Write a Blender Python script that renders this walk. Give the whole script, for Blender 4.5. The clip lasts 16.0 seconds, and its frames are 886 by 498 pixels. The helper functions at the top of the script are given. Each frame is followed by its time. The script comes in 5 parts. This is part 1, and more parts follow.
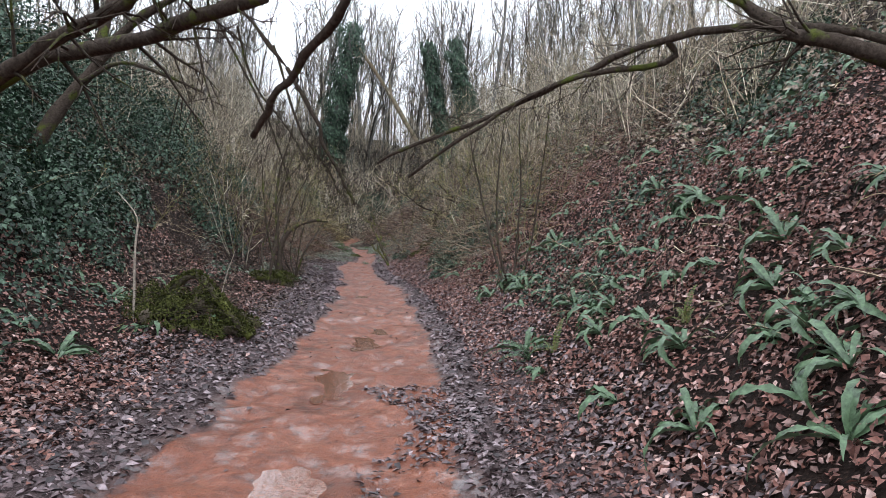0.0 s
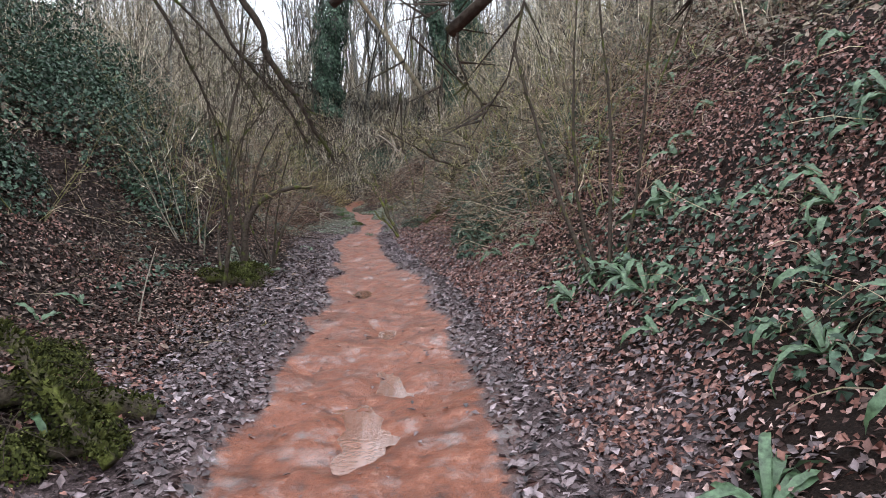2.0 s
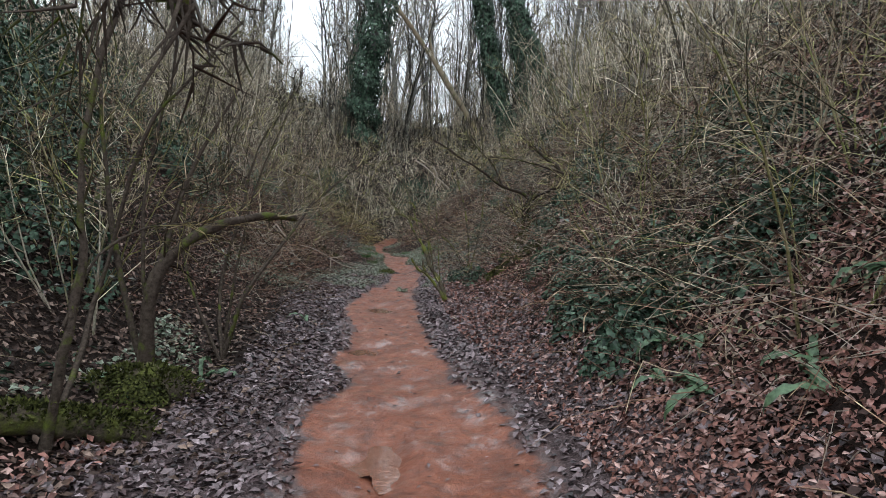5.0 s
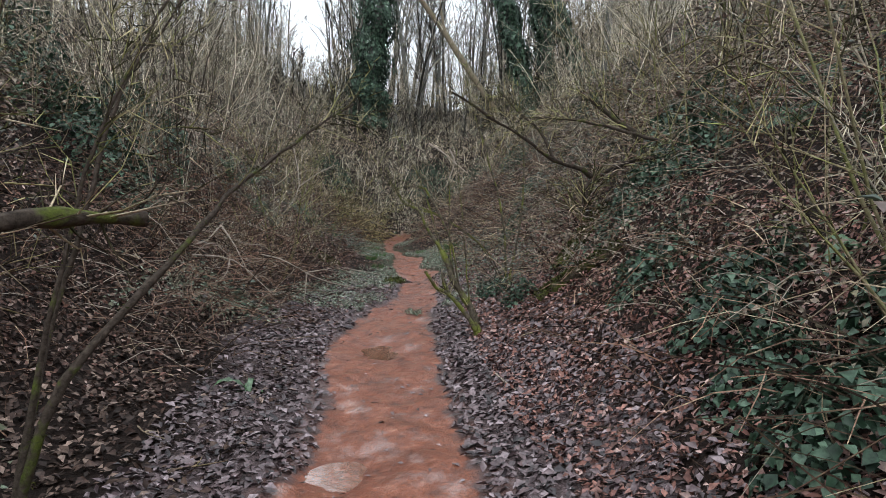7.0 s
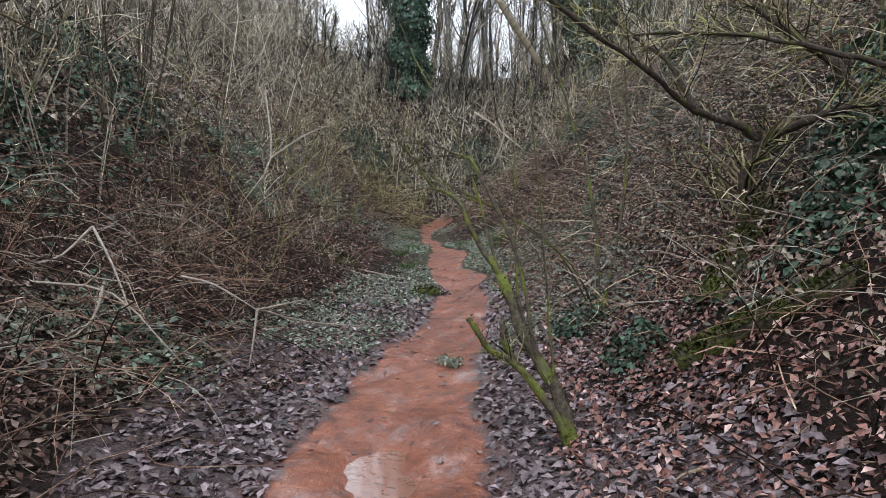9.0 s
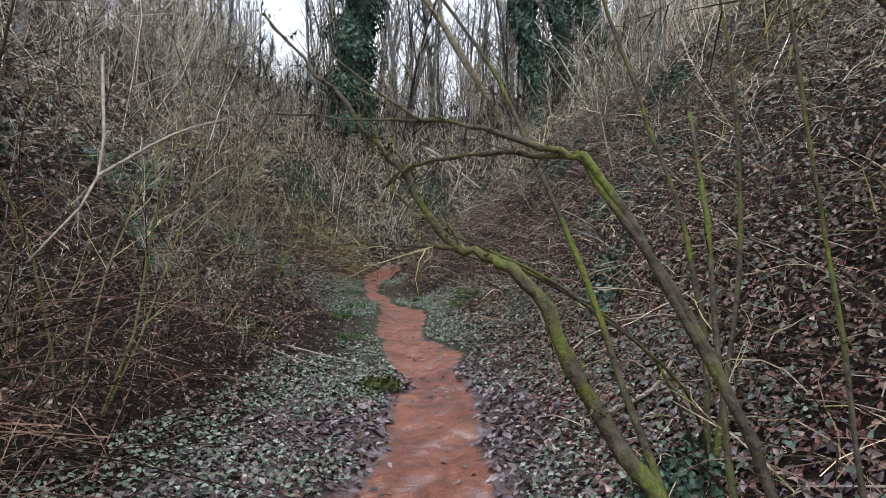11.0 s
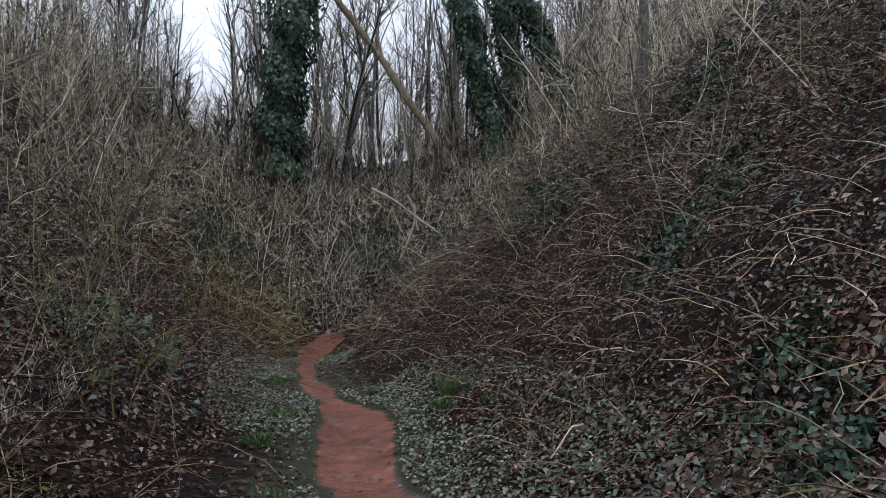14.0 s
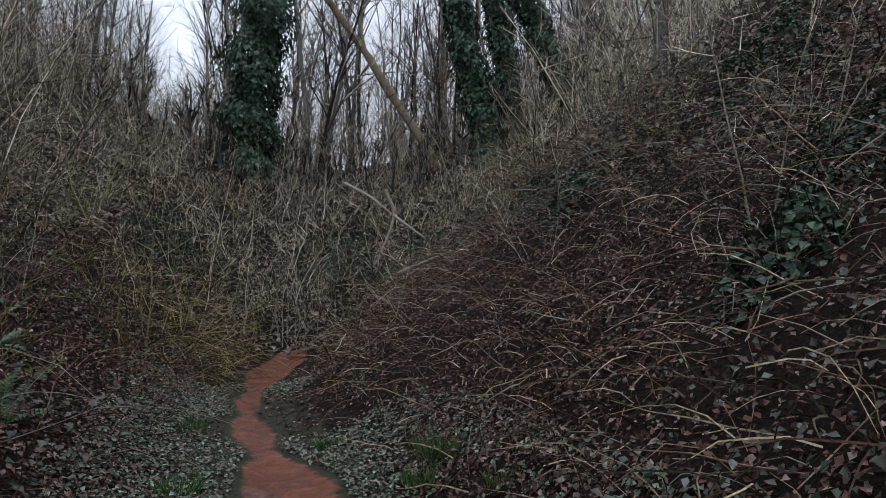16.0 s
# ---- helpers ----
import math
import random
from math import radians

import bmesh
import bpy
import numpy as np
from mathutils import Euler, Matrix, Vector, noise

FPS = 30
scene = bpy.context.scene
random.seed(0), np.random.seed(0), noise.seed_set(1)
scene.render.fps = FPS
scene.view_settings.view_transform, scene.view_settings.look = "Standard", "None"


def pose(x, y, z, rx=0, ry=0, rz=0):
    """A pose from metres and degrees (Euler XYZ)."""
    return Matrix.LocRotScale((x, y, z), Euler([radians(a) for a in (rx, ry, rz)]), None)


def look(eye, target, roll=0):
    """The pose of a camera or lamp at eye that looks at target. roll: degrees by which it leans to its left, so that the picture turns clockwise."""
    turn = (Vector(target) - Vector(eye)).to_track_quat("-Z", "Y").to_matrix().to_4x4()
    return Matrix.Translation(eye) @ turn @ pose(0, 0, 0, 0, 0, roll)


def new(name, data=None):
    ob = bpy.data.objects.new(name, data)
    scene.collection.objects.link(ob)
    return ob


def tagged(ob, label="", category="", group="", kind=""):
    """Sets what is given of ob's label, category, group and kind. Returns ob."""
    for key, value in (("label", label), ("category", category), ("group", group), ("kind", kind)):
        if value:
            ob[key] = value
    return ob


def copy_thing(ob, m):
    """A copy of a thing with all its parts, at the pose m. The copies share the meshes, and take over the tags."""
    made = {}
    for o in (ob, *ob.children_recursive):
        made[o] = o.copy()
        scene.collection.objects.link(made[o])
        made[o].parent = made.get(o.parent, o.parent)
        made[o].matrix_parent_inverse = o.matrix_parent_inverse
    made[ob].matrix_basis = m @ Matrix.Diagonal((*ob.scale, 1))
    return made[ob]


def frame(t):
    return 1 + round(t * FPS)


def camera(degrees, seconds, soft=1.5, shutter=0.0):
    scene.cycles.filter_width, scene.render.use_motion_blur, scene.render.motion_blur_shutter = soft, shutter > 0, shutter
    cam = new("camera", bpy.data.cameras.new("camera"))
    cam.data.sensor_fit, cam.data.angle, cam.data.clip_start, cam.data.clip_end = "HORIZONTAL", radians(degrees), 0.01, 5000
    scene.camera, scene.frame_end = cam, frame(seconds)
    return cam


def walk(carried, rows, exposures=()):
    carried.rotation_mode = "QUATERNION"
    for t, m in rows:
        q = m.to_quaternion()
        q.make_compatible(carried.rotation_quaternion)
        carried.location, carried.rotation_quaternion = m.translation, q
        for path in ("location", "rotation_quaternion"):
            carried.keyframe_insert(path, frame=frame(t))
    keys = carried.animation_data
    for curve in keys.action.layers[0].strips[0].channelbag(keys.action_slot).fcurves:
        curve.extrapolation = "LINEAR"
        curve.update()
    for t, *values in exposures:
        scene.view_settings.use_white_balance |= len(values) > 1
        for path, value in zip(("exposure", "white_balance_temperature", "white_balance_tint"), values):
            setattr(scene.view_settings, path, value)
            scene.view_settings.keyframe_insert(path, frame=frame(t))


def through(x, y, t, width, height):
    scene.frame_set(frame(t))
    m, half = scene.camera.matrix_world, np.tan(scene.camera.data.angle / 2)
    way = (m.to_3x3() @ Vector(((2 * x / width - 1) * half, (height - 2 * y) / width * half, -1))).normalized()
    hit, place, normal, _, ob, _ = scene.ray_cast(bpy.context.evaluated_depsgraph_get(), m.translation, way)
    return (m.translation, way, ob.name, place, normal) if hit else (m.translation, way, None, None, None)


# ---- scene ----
cam = camera(67.74, 16.0, 0.9)
PATH = [
    (0.0, look((0.000, 0.000, 1.348), (1.216, 9.924, 1.138), 3.32)),
    (0.5, look((0.037, 1.075, 1.363), (0.837, 11.021, 0.709), -3.18)),
    (1.0, look((0.052, 2.059, 1.410), (0.667, 11.994, 0.453), -1.64)),
    (1.5, look((0.185, 3.000, 1.411), (0.783, 12.910, 0.214), -1.04)),
    (2.0, look((0.171, 3.990, 1.480), (1.247, 13.889, 0.557), -0.54)),
    (2.5, look((0.103, 4.921, 1.503), (1.149, 14.833, 0.697), 0.75)),
    (3.0, look((0.134, 5.855, 1.489), (0.718, 15.823, 0.936), 0.22)),
    (3.2, look((0.132, 6.182, 1.472), (0.684, 16.154, 0.972), 1.00)),
    (5.3, look((0.159, 9.515, 1.476), (0.745, 19.491, 1.125), 1.81)),
    (5.5, look((0.187, 9.831, 1.495), (0.656, 19.812, 1.108), 0.11)),
    (6.0, look((0.194, 10.663, 1.496), (0.700, 20.642, 1.109), -1.10)),
    (6.5, look((0.213, 11.462, 1.505), (0.840, 21.430, 1.022), -0.22)),
    (7.0, look((0.213, 12.346, 1.512), (0.550, 22.328, 1.018), 0.18)),
    (7.5, look((0.168, 13.220, 1.558), (0.079, 23.210, 1.116), -0.20)),
    (8.0, look((0.219, 14.040, 1.571), (-0.436, 24.010, 1.155), -1.12)),
    (8.5, look((0.234, 14.798, 1.539), (-0.422, 24.761, 0.989), -2.12)),
    (9.0, look((0.234, 15.437, 1.599), (-0.096, 25.397, 0.774), 0.27)),
    (9.2, look((0.281, 15.694, 1.605), (-0.086, 25.654, 0.802), -0.71)),
    (11.3, look((-0.151, 18.217, 1.659), (0.647, 28.184, 1.786), 0.25)),
    (11.5, look((-0.229, 18.465, 1.666), (0.873, 28.401, 1.941), -0.94)),
    (12.0, look((-0.349, 18.946, 1.697), (1.147, 28.833, 1.647), 3.59)),
    (12.5, look((-0.342, 19.516, 1.732), (0.899, 29.438, 1.837), 0.91)),
    (13.0, look((-0.342, 20.014, 1.741), (1.195, 29.885, 2.189), 0.15)),
    (13.5, look((-0.278, 20.519, 1.756), (1.454, 30.349, 2.365), -0.67)),
    (14.0, look((-0.193, 21.046, 1.755), (1.344, 30.906, 2.402), -0.82)),
    (14.5, look((-0.127, 21.559, 1.770), (1.530, 31.399, 2.421), -0.88)),
    (15.0, look((0.009, 22.048, 1.776), (1.476, 31.908, 2.574), -1.77)),
    (15.5, look((0.081, 22.545, 1.777), (1.522, 32.405, 2.617), -1.11)),
    (16.0, look((0.123, 23.079, 1.781), (1.914, 32.882, 2.612), 0.40)),
]
EXPO = [
    (0.0, 0.28, 6100, 10), (1.5, 0.28, 6100, 10), (2.0, 0.42, 6100, 10), (2.5, 0.36, 6100, 10), (3.0, 0.12, 6100, 9), (5.5, 0.02, 6100, 5), (6.0, 0.05, 6100, 5), (7.0, 0.2, 6150, 6), (8.0, 0.3, 6100, 7), (9.0, 0.4, 6000, 8),
    (11.5, 0.3, 5900, 9), (12.5, 0.28, 5850, 10), (13.0, -0.06, 5850, 10), (13.5, -0.22, 5850, 10), (14.5, -0.6, 5850, 11), (16.0, -0.66, 5850, 11),
]
SKY, SUN = 0.14, 0.4
walk(cam, PATH, EXPO)

# ---------------------------------------------------------------- light
world = bpy.data.worlds.new("overcast_sky")
scene.world = world
world.use_nodes = True
wn, wl = world.node_tree.nodes, world.node_tree.links
sky = wn.new("ShaderNodeTexSky")
sky.sky_type = "NISHITA"
sky.sun_disc = False
sky.sun_elevation, sky.sun_rotation = radians(62), radians(202)
sky.air_density, sky.dust_density = 1.0, 4.0
grey = wn.new("ShaderNodeHueSaturation")
grey.inputs["Saturation"].default_value = 0.22
wl.new(sky.outputs[0], grey.inputs["Color"])
bg = wn["Background"]
cloud = wn.new("ShaderNodeMix")
cloud.data_type = "RGBA"
cloud.inputs[0].default_value = 0.65
cloud.inputs[7].default_value = (17.0, 17.4, 18.2, 1)
wl.new(grey.outputs[0], cloud.inputs[6])
wl.new(cloud.outputs[2], bg.inputs["Color"])
bg.inputs["Strength"].default_value = SKY
sun_data = bpy.data.lights.new("sun", "SUN")
sun_data.energy, sun_data.angle, sun_data.color = SUN, radians(40), (1.0, 0.99, 0.97)
sun = new("sun", sun_data)
sun.matrix_world = look((-6, -15, 30), (0, 0, 0))

# ---------------------------------------------------------------- materials


def material(name, rough=0.8, spec=0.3):
    m = bpy.data.materials.new(name)
    m.use_nodes = True
    b = m.node_tree.nodes["Principled BSDF"]
    b.inputs["Roughness"].default_value = rough
    b.inputs["Specular IOR Level"].default_value = spec
    return m, m.node_tree.nodes, m.node_tree.links, b


def noise_node(n, l, scale, detail=4.0, rough=0.6, world_space=True):
    tex = n.new("ShaderNodeTexNoise")
    tex.inputs["Scale"].default_value = scale
    tex.inputs["Detail"].default_value = detail
    tex.inputs["Roughness"].default_value = rough
    if world_space:
        geo = n.new("ShaderNodeNewGeometry")
        l.new(geo.outputs["Position"], tex.inputs["Vector"])
    return tex


def ramp_node(n, l, source, stops):
    r = n.new("ShaderNodeValToRGB")
    while len(r.color_ramp.elements) < len(stops):
        r.color_ramp.elements.new(0.5)
    for e, (p, c) in zip(r.color_ramp.elements, stops):
        e.position, e.color = p, (*c, 1) if len(c) == 3 else c
    l.new(source, r.inputs["Fac"])
    return r


def mix_node(n, l, fac, a, b, mode="MIX"):
    m = n.new("ShaderNodeMix")
    m.data_type, m.blend_type = "RGBA", mode
    for sock, value in ((m.inputs[0], fac), (m.inputs[6], a), (m.inputs[7], b)):
        if hasattr(value, "is_output"):
            l.new(value, sock)
        elif isinstance(value, (int, float)):
            sock.default_value = value
        else:
            sock.default_value = (*value, 1)
    return m.outputs[2]


def bump_node(n, l, height, strength, distance, b):
    bump = n.new("ShaderNodeBump")
    bump.inputs["Strength"].default_value = strength
    bump.inputs["Distance"].default_value = distance
    l.new(height, bump.inputs["Height"])
    l.new(bump.outputs[0], b.inputs["Normal"])


def bark_material(name, dark, light, moss, moss_amount, stems=False):
    """Bark with streaks, lichen specks, and moss that keeps to patches."""
    m, n, l, b = material(name, 0.85, 0.1)
    grain = noise_node(n, l, 38, 5, 0.7)
    base = ramp_node(n, l, grain.outputs["Fac"], [(0.3, dark), (0.62, light), (0.8, tuple(min(1, c * 1.7) for c in light))])
    patch = noise_node(n, l, 5.0, 4, 0.65)
    mask = ramp_node(n, l, patch.outputs["Fac"], [(0.62 - moss_amount * 0.4, (0, 0, 0)), (0.72 - moss_amount * 0.35, (1, 1, 1))])
    fuzz = noise_node(n, l, 90, 3, 0.7)
    mossc = ramp_node(n, l, fuzz.outputs["Fac"], [(0.3, tuple(c * 0.45 for c in moss)), (0.7, moss)])
    col = mix_node(n, l, mask.outputs[0], base.outputs[0], mossc.outputs[0])
    if stems:
        geo = n.new("ShaderNodeNewGeometry")
        tone = ramp_node(n, l, geo.outputs["Random Per Island"], [(0.0, (0.05, 0.045, 0.04)), (0.42, (0.30, 0.29, 0.275)), (0.72, (1.15, 1.13, 1.10)), (1.0, (2.3, 2.27, 2.2))])
        col = mix_node(n, l, 1.0, col, tone.outputs[0], "MULTIPLY")
        broad = noise_node(n, l, 0.55, 3, 0.6)
        stand = ramp_node(n, l, broad.outputs["Fac"], [(0.34, (0.74, 0.66, 0.58)), (0.5, (0.98, 0.97, 0.93)), (0.64, (1.1, 1.14, 1.13))])
        col = mix_node(n, l, 1.0, col, stand.outputs[0], "MULTIPLY")
    l.new(col, b.inputs["Base Color"])
    bump_node(n, l, grain.outputs["Fac"], 0.6, 0.02, b)
    return m


def leaf_material(name, colours, rough=0.55, spec=0.35, through=0.15, per="island"):
    """Leaves: colours vary from leaf to leaf, with blotches on each."""
    m, n, l, b = material(name, rough, spec)
    if per == "island":
        geo = n.new("ShaderNodeNewGeometry")
        source = geo.outputs["Random Per Island"]
    else:
        info = n.new("ShaderNodeObjectInfo")
        source = info.outputs["Random"]
    k = len(colours)
    base = ramp_node(n, l, source, [((i + 0.5) / k, c) for i, c in enumerate(colours)])
    blot = noise_node(n, l, 30, 3, 0.6)
    tone = ramp_node(n, l, blot.outputs["Fac"], [(0.3, (0.38, 0.38, 0.38)), (0.7, (1.4, 1.4, 1.4))])
    col = mix_node(n, l, 1.0, base.outputs[0], tone.outputs[0], "MULTIPLY")
    l.new(col, b.inputs["Base Color"])
    if through:
        tr = n.new("ShaderNodeBsdfTranslucent")
        l.new(col, tr.inputs["Color"])
        ms = n.new("ShaderNodeMixShader")
        ms.inputs[0].default_value = through
        l.new(b.outputs[0], ms.inputs[1])
        l.new(tr.outputs[0], ms.inputs[2])
        l.new(ms.outputs[0], n["Material Output"].inputs["Surface"])
    return m


def ground_material():
    """Red clay mud on the path, black leaf mould beside it, brown litter and soil on the banks, the soil darkened for
    shade in the gaps.
    """
    m, n, l, b = material("woodland_ground", 0.8, 0.35)
    att = n.new("ShaderNodeVertexColor")
    att.layer_name = "cover"
    sep = n.new("ShaderNodeSeparateColor")
    l.new(att.outputs["Color"], sep.inputs[0])
    fine, mid, big = noise_node(n, l, 70, 5, 0.7), noise_node(n, l, 9, 5, 0.65), noise_node(n, l, 1.6, 4, 0.6)
    # near-black soil: the shade between stems and leaves is put into its colour
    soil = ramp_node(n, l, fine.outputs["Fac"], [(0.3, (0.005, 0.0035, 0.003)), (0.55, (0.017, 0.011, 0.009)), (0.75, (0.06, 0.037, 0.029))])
    mould = ramp_node(n, l, fine.outputs["Fac"], [(0.3, (0.012, 0.008, 0.008)), (0.52, (0.06, 0.041, 0.041)), (0.75, (0.21, 0.155, 0.16))])
    mudf = ramp_node(n, l, mid.outputs["Fac"], [(0.30, (0.075, 0.024, 0.013)), (0.45, (0.175, 0.055, 0.026)), (0.60, (0.225, 0.075, 0.038)), (0.72, (0.36, 0.17, 0.115))])
    mudg = ramp_node(n, l, fine.outputs["Fac"], [(0.25, (0.78, 0.76, 0.75)), (0.75, (1.12, 1.12, 1.12))])
    mudp = ramp_node(n, l, big.outputs["Fac"], [(0.3, (0.62, 0.58, 0.56)), (0.5, (1.0, 0.95, 0.93)), (0.68, (1.12, 1.16, 1.2))])
    mud = mix_node(n, l, 1.0, mudf.outputs[0], mudg.outputs[0], "MULTIPLY")
    mud = mix_node(n, l, 1.0, mud, mudp.outputs[0], "MULTIPLY")
    green = ramp_node(n, l, fine.outputs["Fac"], [(0.3, (0.016, 0.016, 0.010)), (0.7, (0.075, 0.078, 0.05))])
    # ragged edges between the covers
    def ragged(channel, spread):
        add = n.new("ShaderNodeMath")
        add.operation = "MULTIPLY_ADD"
        l.new(mid.outputs["Fac"], add.inputs[0])
        add.inputs[1].default_value = spread
        l.new(channel, add.inputs[2])
        return ramp_node(n, l, add.outputs[0], [(0.42 + spread * 0.5, (0, 0, 0)), (0.58 + spread * 0.5, (1, 1, 1))]).outputs[0]
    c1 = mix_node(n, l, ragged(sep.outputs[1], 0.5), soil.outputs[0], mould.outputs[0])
    c2 = mix_node(n, l, ragged(sep.outputs[2], 0.9), c1, green.outputs[0])
    mudmask = ragged(sep.outputs[0], 0.42)
    band = ramp_node(n, l, fine.outputs["Fac"], [(0.3, (0.035, 0.017, 0.015)), (0.55, (0.085, 0.042, 0.036)), (0.75, (0.17, 0.10, 0.092))])
    core = ragged(att.outputs["Alpha"], 0.75)
    c3 = mix_node(n, l, mudmask, c2, mix_node(n, l, core, band.outputs[0], mud))
    l.new(c3, b.inputs["Base Color"])
    l.new(mix_node(n, l, mudmask, mix_node(n, l, ragged(sep.outputs[1], 0.5), (0.08, 0.08, 0.08), (0.22, 0.22, 0.22)), (0.4, 0.4, 0.4)), b.inputs["Specular IOR Level"])
    damp = noise_node(n, l, 4.2, 8, 0.74)
    wet = ramp_node(n, l, damp.outputs["Fac"], [(0.40, (0.55, 0.55, 0.55)), (0.62, (0.3, 0.3, 0.3))])
    l.new(mix_node(n, l, mudmask, (0.78, 0.78, 0.78), wet.outputs[0]), b.inputs["Roughness"])
    skin = ramp_node(n, l, damp.outputs["Fac"], [(0.50, (0.05, 0.05, 0.05)), (0.62, (0.8, 0.8, 0.8))])
    l.new(mix_node(n, l, 1.0, skin.outputs[0], mudmask, "MULTIPLY"), b.inputs["Coat Weight"])
    b.inputs["Coat Roughness"].default_value = 0.15
    b.inputs["Coat IOR"].default_value = 1.65
    both = n.new("ShaderNodeMath")
    both.operation = "MULTIPLY_ADD"
    l.new(fine.outputs["Fac"], both.inputs[0])
    both.inputs[1].default_value = 0.12
    l.new(mid.outputs["Fac"], both.inputs[2])
    bump_node(n, l, both.outputs[0], 0.8, 0.06, b)
    return m


def water_material():
    """Muddy standing water with a clear sheen and a thin skin of ripples."""
    m, n, l, b = material("muddy_water", 0.14, 0.5)
    tex = noise_node(n, l, 6, 3, 0.6)
    col = ramp_node(n, l, tex.outputs["Fac"], [(0.3, (0.17, 0.066, 0.038)), (0.7, (0.23, 0.098, 0.062))])
    l.new(col.outputs[0], b.inputs["Base Color"])
    b.inputs["Coat Weight"].default_value = 1.0
    b.inputs["Coat Roughness"].default_value = 0.05
    b.inputs["Coat IOR"].default_value = 1.4
    fine = noise_node(n, l, 22, 2, 0.5)
    bump_node(n, l, fine.outputs["Fac"], 0.22, 0.02, b)
    return m


